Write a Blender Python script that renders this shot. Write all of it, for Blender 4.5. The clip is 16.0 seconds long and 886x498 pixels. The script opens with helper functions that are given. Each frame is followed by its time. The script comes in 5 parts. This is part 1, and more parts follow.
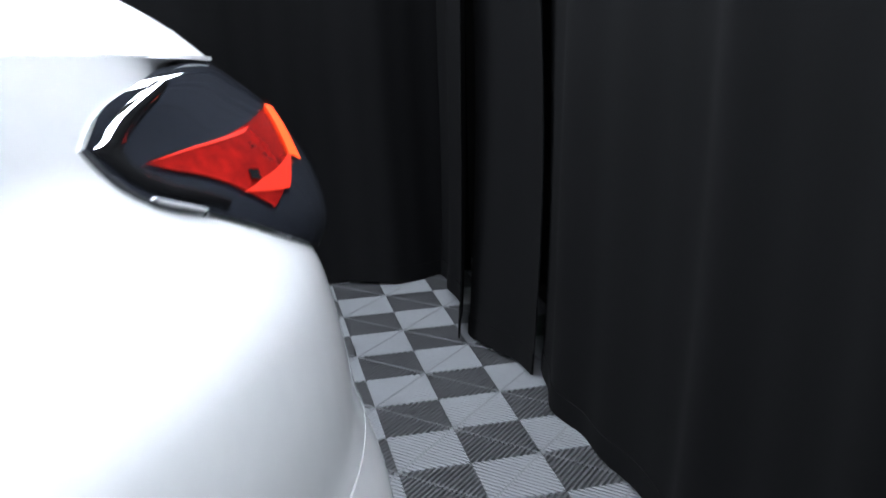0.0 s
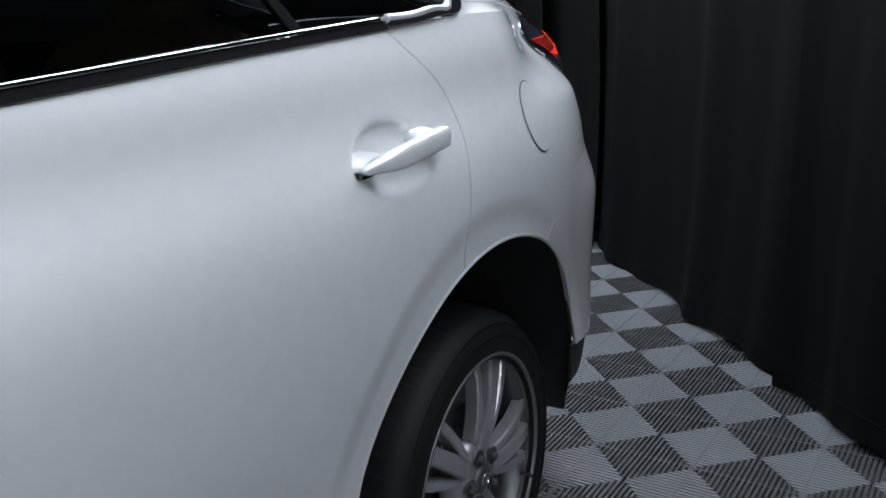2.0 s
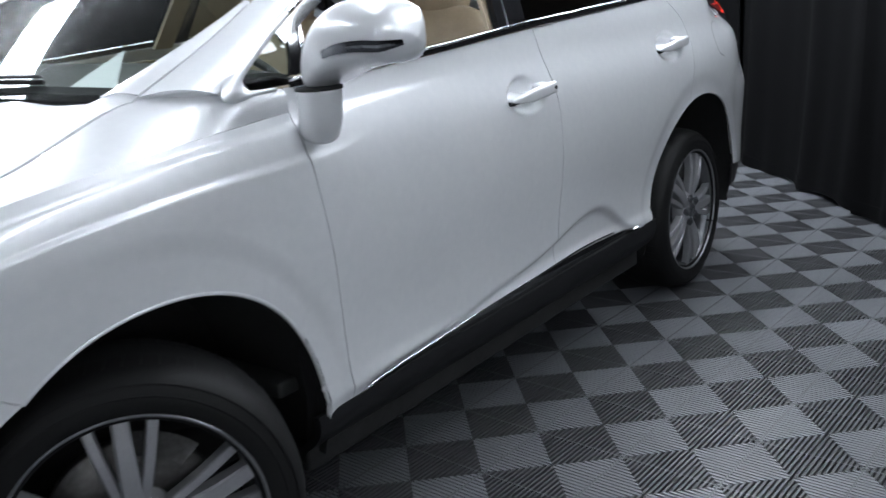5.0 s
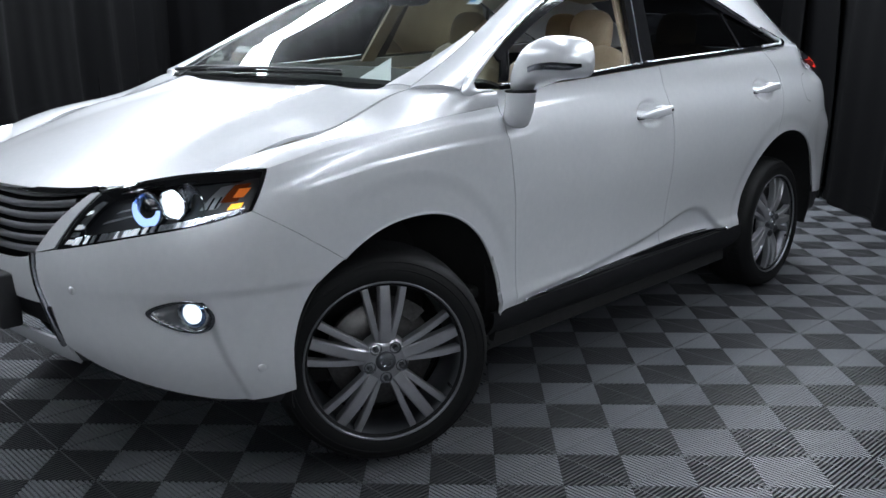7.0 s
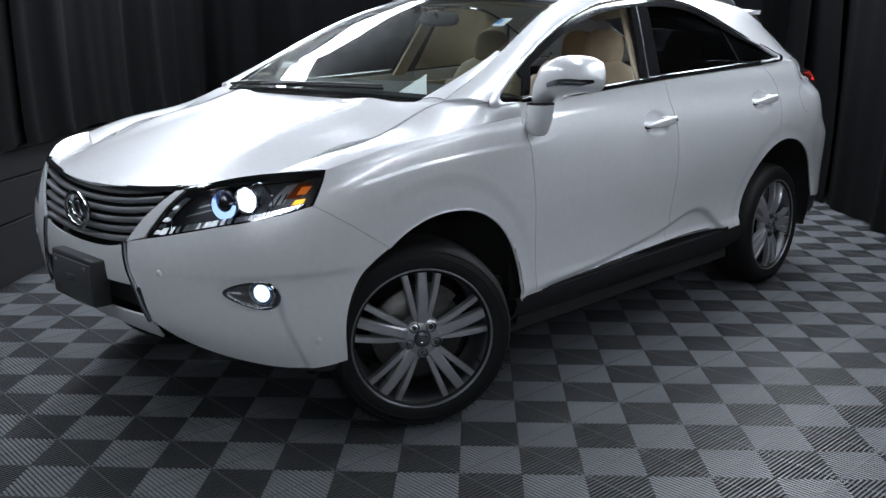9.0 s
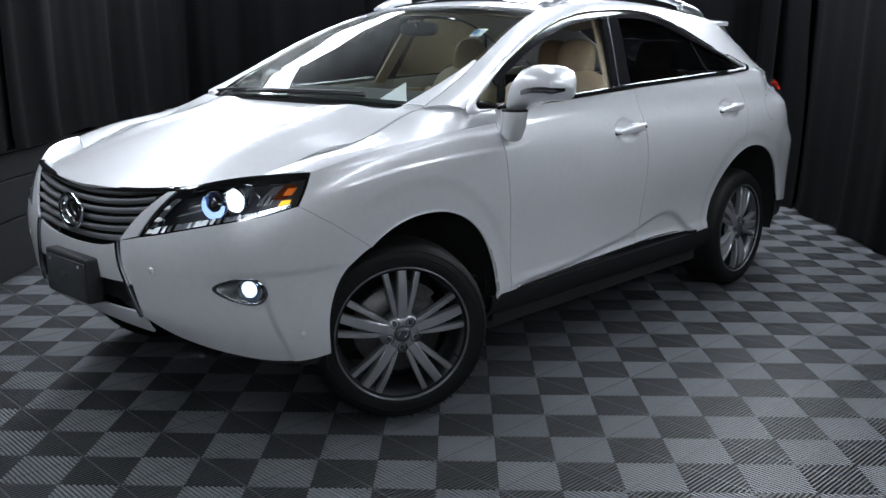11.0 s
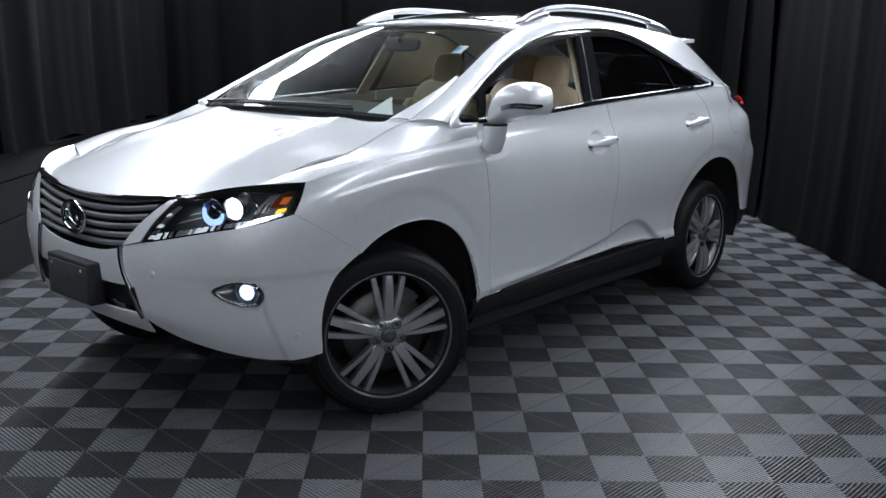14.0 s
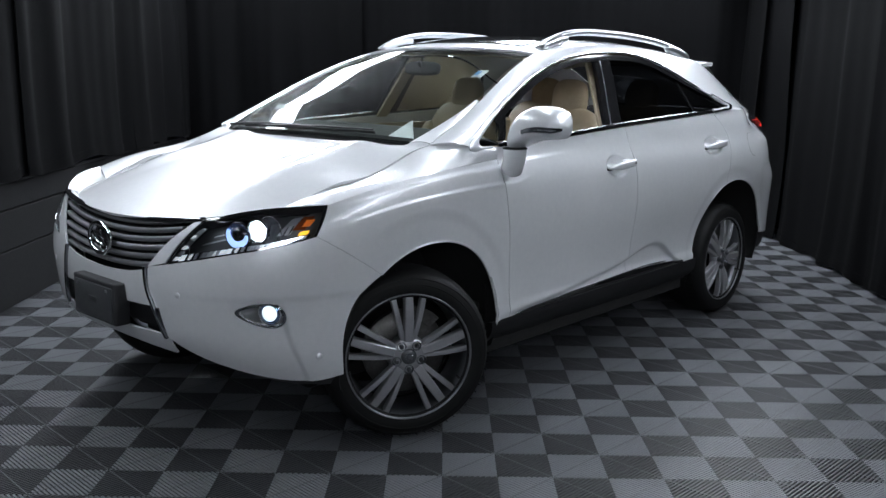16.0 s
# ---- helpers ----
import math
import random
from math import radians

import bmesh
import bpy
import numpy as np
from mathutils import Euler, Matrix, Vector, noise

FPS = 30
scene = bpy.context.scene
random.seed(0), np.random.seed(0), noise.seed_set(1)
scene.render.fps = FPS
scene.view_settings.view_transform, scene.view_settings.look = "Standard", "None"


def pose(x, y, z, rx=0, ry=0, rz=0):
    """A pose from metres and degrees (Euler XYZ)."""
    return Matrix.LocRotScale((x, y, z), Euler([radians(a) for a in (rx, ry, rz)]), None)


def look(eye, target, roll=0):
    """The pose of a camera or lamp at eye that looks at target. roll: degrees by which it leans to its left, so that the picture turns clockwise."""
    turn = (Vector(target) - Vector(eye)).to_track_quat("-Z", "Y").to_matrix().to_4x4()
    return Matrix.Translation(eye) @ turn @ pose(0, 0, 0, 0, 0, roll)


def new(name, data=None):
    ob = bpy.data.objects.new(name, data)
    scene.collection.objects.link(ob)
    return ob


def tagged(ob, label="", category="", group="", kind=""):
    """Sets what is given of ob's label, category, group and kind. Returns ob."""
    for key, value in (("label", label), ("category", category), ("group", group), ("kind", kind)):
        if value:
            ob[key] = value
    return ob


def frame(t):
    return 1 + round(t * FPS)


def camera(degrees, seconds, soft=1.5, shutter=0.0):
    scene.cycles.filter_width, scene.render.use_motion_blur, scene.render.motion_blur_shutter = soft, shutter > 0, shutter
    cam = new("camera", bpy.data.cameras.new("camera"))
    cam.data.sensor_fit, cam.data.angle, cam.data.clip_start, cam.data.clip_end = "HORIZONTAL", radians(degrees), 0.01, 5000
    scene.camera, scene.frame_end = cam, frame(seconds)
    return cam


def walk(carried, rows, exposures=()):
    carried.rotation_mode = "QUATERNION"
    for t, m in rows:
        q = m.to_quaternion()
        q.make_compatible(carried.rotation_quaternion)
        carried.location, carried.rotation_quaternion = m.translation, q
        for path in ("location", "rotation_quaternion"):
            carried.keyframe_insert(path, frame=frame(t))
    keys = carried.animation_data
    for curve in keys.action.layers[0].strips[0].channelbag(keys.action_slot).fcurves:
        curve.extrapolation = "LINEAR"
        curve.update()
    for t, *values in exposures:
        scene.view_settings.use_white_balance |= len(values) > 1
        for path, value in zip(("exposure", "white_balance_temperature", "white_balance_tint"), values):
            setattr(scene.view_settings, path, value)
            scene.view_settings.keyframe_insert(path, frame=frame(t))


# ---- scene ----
cam = camera(52.3, 16.0, shutter=0.3)
PATH = [
    (0, (2.877, -1.217, 1.269), (4.530, -0.252, 0.688), -1.7),
    (0.5, (2.443, -1.404, 1.265), (4.118, -0.497, 0.655), 0.3),
    (1, (2.000, -1.475, 1.262), (3.684, -0.573, 0.673), -2.7),
    (1.5, (1.654, -1.601, 1.270), (3.273, -0.582, 0.687), -3.3),
    (2, (1.273, -1.668, 1.276), (2.923, -0.683, 0.721), -2.4),
    (2.5, (0.888, -1.785, 1.289), (2.543, -0.809, 0.735), -1.5),
    (3, (0.559, -1.926, 1.261), (2.174, -0.927, 0.632), -1.6),
    (3.5, (0.168, -1.976, 1.277), (1.808, -0.992, 0.695), -0.8),
    (4, (-0.163, -2.136, 1.274), (1.464, -1.102, 0.740), -1.7),
    (4.5, (-0.515, -2.246, 1.258), (1.084, -1.181, 0.705), -2.8),
    (5, (-0.868, -2.358, 1.302), (0.639, -1.164, 0.749), -4.1),
    (7.5, (-1.930, -2.927, 1.329), (-0.537, -1.572, 0.855), 0.3),
    (8, (-2.035, -2.993, 1.352), (-0.649, -1.632, 0.876), 0.2),
    (8.5, (-2.092, -3.053, 1.354), (-0.713, -1.681, 0.889), -0.1),
    (9, (-2.123, -3.087, 1.360), (-0.744, -1.712, 0.902), -0.0),
    (11.5, (-2.260, -3.212, 1.374), (-0.836, -1.879, 0.932), 0.4),
    (12, (-2.284, -3.208, 1.387), (-0.847, -1.892, 0.937), 0.6),
    (12.5, (-2.292, -3.206, 1.387), (-0.848, -1.898, 0.936), 0.7),
    (13, (-2.318, -3.219, 1.391), (-0.867, -1.919, 0.940), 0.8),
    (13.5, (-2.374, -3.257, 1.411), (-0.914, -1.965, 0.965), 1.0),
    (14, (-2.414, -3.291, 1.414), (-0.953, -1.994, 0.984), 1.0),
    (14.5, (-2.427, -3.290, 1.427), (-0.970, -1.985, 1.005), 1.0),
    (15, (-2.430, -3.295, 1.425), (-0.981, -1.978, 1.016), 0.9),
    (15.5, (-2.437, -3.300, 1.423), (-0.994, -1.973, 1.028), 0.9),
    (16, (-2.444, -3.299, 1.428), (-1.001, -1.968, 1.041), 1.0),
]
walk(cam, [(t, look(eye, target, roll)) for t, eye, target, roll in PATH], exposures=((0, 0.75), (0.4, 0.35), (1.0, 0.27), (1.6, 0.17), (2.5, 0.2), (3.5, 0.38), (4.0, 0.4), (5.0, 0.42), (7.5, 0.15), (16, 0.06)))

# ---- world and exposure ----
world = bpy.data.worlds.new("studio")
scene.world = world
world.use_nodes = True
world.node_tree.nodes["Background"].inputs["Color"].default_value = (0.02, 0.022, 0.025, 1)
world.node_tree.nodes["Background"].inputs["Strength"].default_value = 0.2
scene.view_settings.exposure = 0.0
PANEL_LIGHT = 19.0
# unseen strip lamps along the walls and one overhead: start and end in the plan (along, across), height, width, tilt
# towards the middle
LIGHTS = (((-3.0, 1.50), (0.9, 1.50), 2.62, 0.22, -38), ((1.1, 1.50), (4.6, 1.50), 3.05, 0.36, -32),
          ((-3.6, -3.32), (-0.8, -3.32), 2.20, 0.14, 58), ((-0.6, -3.32), (1.9, -3.32), 2.80, 0.24, 35), ((2.1, -3.32), (4.7, -3.32), 2.60, 0.44, 47),
          ((4.70, -2.9), (4.70, -0.7), 3.10, 0.52, 30), ((4.70, -0.5), (4.70, 1.6), 3.10, 0.48, 30),
          # added only to brighten the car: one fill beyond the nose, one overhead
          ((-5.4, -2.6), (-5.4, 0.4), 2.00, 0.17, -64), ((-0.5, -1.35), (2.6, -1.35), 3.28, 0.34, 8))

# ---- materials ----
def mat(name, color, rough=0.5, metal=0.0, coat=0.0, spec=0.5):
    m = bpy.data.materials.new(name)
    m.use_nodes = True
    b = m.node_tree.nodes["Principled BSDF"]
    b.inputs["Base Color"].default_value = (*color, 1)
    b.inputs["Roughness"].default_value = rough
    b.inputs["Metallic"].default_value = metal
    b.inputs["Coat Weight"].default_value = coat
    b.inputs["Coat Roughness"].default_value = 0.03
    b.inputs["Specular IOR Level"].default_value = spec
    return m


def node(m, kind, **values):
    n = m.node_tree.nodes.new(kind)
    for key, value in values.items():
        n.inputs[key.replace("_", " ")].default_value = value
    return n


def wire(m, a, out, b, socket):
    m.node_tree.links.new(a.outputs[out], b.inputs[socket])


def speckle(m, scale, low, high, bump=0.0, rough=None, detail=6.0, coarse=None):
    """Two scales of noise between two colours, with fine relief."""
    b = m.node_tree.nodes["Principled BSDF"]
    tc = node(m, "ShaderNodeTexCoord")
    n1 = node(m, "ShaderNodeTexNoise", Scale=scale, Detail=detail)
    n2 = node(m, "ShaderNodeTexNoise", Scale=coarse or scale / 14, Detail=3.0)
    wire(m, tc, "Object", n1, "Vector")
    wire(m, tc, "Object", n2, "Vector")
    mixn = m.node_tree.nodes.new("ShaderNodeMath")
    mixn.operation = "MULTIPLY_ADD"
    mixn.inputs[1].default_value = 0.5
    wire(m, n1, "Fac", mixn, 0)
    half = m.node_tree.nodes.new("ShaderNodeMath")
    half.operation = "MULTIPLY"
    half.inputs[1].default_value = 0.5
    wire(m, n2, "Fac", half, 0)
    wire(m, half, 0, mixn, 2)
    ramp = m.node_tree.nodes.new("ShaderNodeValToRGB")
    ramp.color_ramp.elements[0].position, ramp.color_ramp.elements[1].position = 0.3, 0.7
    ramp.color_ramp.elements[0].color, ramp.color_ramp.elements[1].color = (*low, 1), (*high, 1)
    wire(m, mixn, 0, ramp, "Fac")
    wire(m, ramp, "Color", b, "Base Color")
    if bump:
        bp = node(m, "ShaderNodeBump", Strength=bump, Distance=0.002)
        wire(m, n1, "Fac", bp, "Height")
        wire(m, bp, "Normal", b, "Normal")
    if rough:
        rr = m.node_tree.nodes.new("ShaderNodeMapRange")
        rr.inputs["To Min"].default_value, rr.inputs["To Max"].default_value = rough
        wire(m, mixn, 0, rr, "Value")
        wire(m, rr, "Result", b, "Roughness")
    return m


def glass(name, tint, gloss_rough=0.0, ior=1.5):
    m = bpy.data.materials.new(name)
    m.use_nodes = True
    t = m.node_tree
    t.nodes.remove(t.nodes["Principled BSDF"])
    fr = node(m, "ShaderNodeFresnel", IOR=ior)
    tr = node(m, "ShaderNodeBsdfTransparent", Color=(*tint, 1))
    gl = node(m, "ShaderNodeBsdfGlossy", Roughness=gloss_rough)
    mx = t.nodes.new("ShaderNodeMixShader")
    wire(m, fr, 0, mx, 0)
    t.links.new(tr.outputs[0], mx.inputs[1])
    t.links.new(gl.outputs[0], mx.inputs[2])
    t.links.new(mx.outputs[0], t.nodes["Material Output"].inputs["Surface"])
    return m


def hazed(m, rough, share):
    """Part of the glass's gloss scattered wide, as a film of dust does."""
    t = m.node_tree
    old = next(n for n in t.nodes if n.type == "BSDF_GLOSSY")
    mix = next(n for n in t.nodes if n.type == "MIX_SHADER")
    film = node(m, "ShaderNodeBsdfGlossy", Roughness=rough)
    both_lobes = t.nodes.new("ShaderNodeMixShader")
    both_lobes.inputs[0].default_value = share
    t.links.new(old.outputs[0], both_lobes.inputs[1])
    t.links.new(film.outputs[0], both_lobes.inputs[2])
    t.links.new(both_lobes.outputs[0], mix.inputs[2])
    return m


def glow(name, color, strength):
    m = mat(name, color, 0.4)
    b = m.node_tree.nodes["Principled BSDF"]
    b.inputs["Emission Color"].default_value = (*color, 1)
    b.inputs["Emission Strength"].default_value = strength
    return m


def tile_plastic(name, low, high):
    """Worn, dusty moulded plastic: fine grain, broad stains and a slightly different tone for each tile."""
    m = mat(name, high, 0.42, spec=0.45)
    b = m.node_tree.nodes["Principled BSDF"]
    tc = node(m, "ShaderNodeTexCoord")
    geo = m.node_tree.nodes.new("ShaderNodeNewGeometry")
    info = m.node_tree.nodes.new("ShaderNodeObjectInfo")
    n1 = node(m, "ShaderNodeTexNoise", Scale=60.0, Detail=5.0)
    n2 = node(m, "ShaderNodeTexNoise", Scale=2.2, Detail=4.0)
    wire(m, tc, "Object", n1, "Vector")
    wire(m, geo, "Position", n2, "Vector")

    def times_add(x, k, y=None):
        n = m.node_tree.nodes.new("ShaderNodeMath")
        n.operation = "MULTIPLY_ADD"
        m.node_tree.links.new(x, n.inputs[0])
        n.inputs[1].default_value = k
        if y is None:
            n.inputs[2].default_value = 0.0
        else:
            m.node_tree.links.new(y, n.inputs[2])
        return n.outputs[0]
    v = times_add(info.outputs["Random"], 0.15, times_add(n2.outputs["Fac"], 0.5, times_add(n1.outputs["Fac"], 0.35)))
    ramp = m.node_tree.nodes.new("ShaderNodeValToRGB")
    ramp.color_ramp.elements[0].position, ramp.color_ramp.elements[1].position = 0.25, 0.75
    ramp.color_ramp.elements[0].color, ramp.color_ramp.elements[1].color = (*low, 1), (*high, 1)
    m.node_tree.links.new(v, ramp.inputs["Fac"])
    wire(m, ramp, "Color", b, "Base Color")
    bp = node(m, "ShaderNodeBump", Strength=0.3, Distance=0.001)
    wire(m, n1, "Fac", bp, "Height")
    wire(m, bp, "Normal", b, "Normal")
    return m


RIB = 0.02
PEARL = mat("pearl_white_paint", (0.80, 0.81, 0.82), 0.36, 0.25, 1.0)
speckle(PEARL, 45, (0.765, 0.775, 0.79), (0.825, 0.83, 0.84), 0.0, None, 2.0, 3.0)
GAP = mat("panel_gap", (0.01, 0.01, 0.011), 0.8)
BLACK_GLOSS = mat("gloss_black", (0.012, 0.012, 0.013), 0.08, 0, 1.0)
BLACK_PLASTIC = speckle(mat("black_plastic", (0.02, 0.02, 0.022), 0.5), 300, (0.014, 0.014, 0.016), (0.032, 0.032, 0.034), 0.15, (0.4, 0.6))
RUBBER = speckle(mat("tyre_rubber", (0.02, 0.02, 0.02), 0.65, spec=0.3), 160, (0.004, 0.004, 0.0045), (0.009, 0.0088, 0.0086), 0.25, (0.55, 0.75))
CHROME = mat("chrome", (0.75, 0.76, 0.78), 0.08, 1.0)
BRIGHT = mat("bright_trim", (0.82, 0.83, 0.85), 0.34, 0.55, 0.5)
DARK_CHROME = mat("dark_chrome", (0.22, 0.225, 0.24), 0.18, 1.0)
SATIN = mat("satin_metal", (0.5, 0.51, 0.53), 0.3, 0.9)
ALLOY = speckle(mat("alloy_silver", (0.5, 0.5, 0.52), 0.3, 0.7, 0.4), 250, (0.44, 0.44, 0.455), (0.56, 0.56, 0.58), 0.05, (0.26, 0.38))
ALLOY_RIM = mat("alloy_rim", (0.27, 0.275, 0.285), 0.34, 0.75)
ALLOY_DARK = mat("alloy_grey", (0.16, 0.165, 0.175), 0.35, 0.8)
STEEL = speckle(mat("brake_steel", (0.12, 0.115, 0.11), 0.4, 0.8), 90, (0.07, 0.066, 0.062), (0.17, 0.165, 0.16), 0.1)
WELL = speckle(mat("wheel_well_liner", (0.012, 0.012, 0.012), 0.9), 60, (0.006, 0.006, 0.006), (0.016, 0.016, 0.016), 0.3)
CLOTH = speckle(mat("black_drape_cloth", (0.016, 0.016, 0.017), 0.85, spec=0.08), 500, (0.0014, 0.0014, 0.0016), (0.0034, 0.0034, 0.0039), 0.3, (0.75, 0.95))
WALL_BLACK = speckle(mat("black_painted_board", (0.014, 0.014, 0.015), 0.5), 40, (0.0025, 0.0025, 0.003), (0.008, 0.008, 0.009), 0.1, (0.5, 0.75))
CEIL = speckle(mat("black_ceiling_paint", (0.012, 0.012, 0.013), 0.8), 30, (0.008, 0.008, 0.009), (0.016, 0.016, 0.017), 0.1)
SILL_PLASTIC = speckle(mat("sill_plastic", (0.01, 0.01, 0.011), 0.55, spec=0.25), 300, (0.006, 0.006, 0.007), (0.014, 0.014, 0.015), 0.15, (0.5, 0.65))
TILE_LIGHT = tile_plastic("light_grey_rib_tile", (0.135, 0.141, 0.152), (0.195, 0.203, 0.216))
TILE_LINE = tile_plastic("moulded_line", (0.075, 0.077, 0.083), (0.11, 0.113, 0.12))
TILE_DARK = tile_plastic("dark_grey_rib_tile", (0.036, 0.037, 0.040), (0.062, 0.063, 0.067))
BASE_FLOOR = speckle(mat("concrete_under_tiles", (0.03, 0.03, 0.03), 0.9), 20, (0.015, 0.015, 0.015), (0.04, 0.04, 0.04), 0.1)
LEATHER = speckle(mat("beige_leather", (0.46, 0.37, 0.25), 0.45), 220, (0.40, 0.315, 0.21), (0.52, 0.425, 0.295), 0.25, (0.38, 0.55))
TRIM_BEIGE = speckle(mat("beige_trim", (0.45, 0.37, 0.26), 0.6), 300, (0.40, 0.325, 0.225), (0.5, 0.415, 0.295), 0.15)
DASH = speckle(mat("dark_dashboard", (0.03, 0.031, 0.03), 0.6), 300, (0.02, 0.021, 0.02), (0.045, 0.046, 0.044), 0.2)
WINDSHIELD = hazed(glass("windshield_glass", (0.60, 0.68, 0.63), 0.015), 0.30, 0.13)
TINT = glass("tinted_glass", (0.035, 0.037, 0.04))
CLEAR = glass("clear_lens", (0.93, 0.95, 0.97), 0.0, 1.12)
RED_LENS = speckle(mat("red_lens", (0.45, 0.012, 0.01), 0.12, 0, 1.0), 70, (0.16, 0.004, 0.004), (0.42, 0.012, 0.008), 0.0, None, 2.0)
SMOKE = mat("smoked_lens", (0.016, 0.018, 0.024), 0.06, 0, 1.0)
# emission put into the red for the lens's brighter streak and edges
RED_GLOW = glow("orange_red_glow", (1.0, 0.075, 0.012), 0.75)
RED_MID = glow("red_lens_glow", (0.62, 0.02, 0.008), 0.28)
# faint emission brightens the amber, though the marker itself isn't lit
AMBER = glow("amber_reflector_glow", (0.75, 0.16, 0.01), 0.22)
AMBER_DARK = mat("dark_amber_lens", (0.16, 0.035, 0.01), 0.15, 0, 1.0)
BLUE_CHROME = mat("blue_tinted_reflector", (0.35, 0.5, 0.8), 0.15, 0.9)
POD = mat("pod_metal", (0.30, 0.30, 0.31), 0.28, 0.95)
WHITE_LAMP = glow("projector_lamp", (0.85, 0.95, 1.0), 3.0)
BLUE_LAMP = glow("blue_projector", (0.42, 0.62, 1.0), 0.9)
LED = glow("led_strip", (0.9, 0.95, 1.0), 0.35)
PAPER = speckle(mat("white_paper", (0.75, 0.76, 0.78), 0.6), 40, (0.7, 0.71, 0.73), (0.8, 0.81, 0.83))
STICKER_BLUE = mat("blue_print", (0.12, 0.3, 0.55), 0.5)
HOUSING = mat("dark_lamp_housing", (0.10, 0.103, 0.11), 0.35, 0.6)
BAR_METAL = mat("grey_bar_metal", (0.36, 0.362, 0.375), 0.36, 0.8)
PANEL = glow("light_diffuser", (0.91, 0.985, 1.09), PANEL_LIGHT)
PLATE = speckle(mat("dark_plate", (0.05, 0.052, 0.055), 0.35), 60, (0.035, 0.037, 0.04), (0.07, 0.072, 0.075), 0.05)

# ---- shape helpers ----
def spline(pts):
    """Natural cubic spline through (x, y) pairs; straight beyond the ends."""
    x, y = np.array([p[0] for p in pts], float), np.array([p[1] for p in pts], float)
    n, h = len(x), np.diff(x)
    a, r = np.eye(n), np.zeros(n)
    for i in range(1, n - 1):
        a[i, i - 1:i + 2] = h[i - 1], 2 * (h[i - 1] + h[i]), h[i]
        r[i] = 6 * ((y[i + 1] - y[i]) / h[i] - (y[i] - y[i - 1]) / h[i - 1])
    k = np.linalg.solve(a, r)

    def f(t):
        i = min(max(int(np.searchsorted(x, t)) - 1, 0), n - 2)
        t = min(max(t, x[0] - 0.3), x[-1] + 0.3)
        d, u, w = h[i], x[i + 1] - t, t - x[i]
        if t < x[0] or t > x[-1]:
            j, e = (0, 0) if t < x[0] else (n - 2, n - 1)
            slope = (y[j + 1] - y[j]) / h[j] + (-h[j] * (2 * k[j] + k[j + 1]) / 6 if e == 0 else h[j] * (k[j] + 2 * k[j + 1]) / 6)
            return float(y[e] + slope * (t - x[e]))
        return float((k[i] * u ** 3 + k[i + 1] * w ** 3) / (6 * d) + (y[i] / d - k[i] * d / 6) * u + (y[i + 1] / d - k[i + 1] * d / 6) * w)
    return f


def path(*pts, smooth=True):
    """A curve from 0 to 1 through the points, by chord length."""
    p = [np.array(q, float) for q in pts]
    t = np.concatenate([[0], np.cumsum([np.linalg.norm(b - a) for a, b in zip(p, p[1:])])])
    t /= t[-1]
    if smooth and len(p) > 2:
        fs = [spline(list(zip(t, [q[k] for q in p]))) for k in range(len(p[0]))]
        return lambda u: np.array([f(u) for f in fs])
    return lambda u: np.array([np.interp(u, t, [q[k] for q in p]) for k in range(len(p[0]))])


def joined(*curves_and_shares):
    """Several curves end to end: (curve, share of the parameter), ..."""
    ends = np.cumsum([s for _, s in curves_and_shares])

    def f(u):
        start = 0.0
        for (c, s), e in zip(curves_and_shares, ends):
            if u <= e + 1e-9:
                return c(min(max((u - start) / s, 0), 1))
            start = e
        return curves_and_shares[-1][0](1.0)
    return f


def coons(left, right, bottom, top):
    c00, c10, c01, c11 = bottom(0), bottom(1), top(0), top(1)

    def f(u, v):
        return ((1 - v) * bottom(u) + v * top(u) + (1 - u) * left(v) + u * right(v)
                - (1 - u) * (1 - v) * c00 - u * (1 - v) * c10 - (1 - u) * v * c01 - u * v * c11)
    return f


def smooth_shade(me):
    me.polygons.foreach_set("use_smooth", [True] * len(me.polygons))
    return me


def sheet(fn, nu, nv, flip=False, mirror=False, inset=(0.0, 0.0)):
    """Vertices and faces of a grid over the unit square."""
    iu, iv = inset
    us, vs = np.linspace(iu, 1 - iu, nu + 1), np.linspace(iv, 1 - iv, nv + 1)
    verts = [tuple(float(c) for c in fn(u, v)) for v in vs for u in us]
    if mirror:
        verts = [(x, -y, z) for x, y, z in verts]
    faces = []
    for j in range(nv):
        for i in range(nu):
            q = (j * (nu + 1) + i, j * (nu + 1) + i + 1, (j + 1) * (nu + 1) + i + 1, (j + 1) * (nu + 1) + i)
            faces.append(q[::-1] if flip != mirror else q)
    return verts, faces


def merge(*pieces):
    verts, faces = [], []
    for v, f in pieces:
        n = len(verts)
        verts += v
        faces += [tuple(i + n for i in q) for q in f]
    return verts, faces


def mesh(name, data, smooth=True):
    me = bpy.data.meshes.new(name)
    me.from_pydata(data[0], [], data[1])
    me.update()
    return smooth_shade(me) if smooth else me


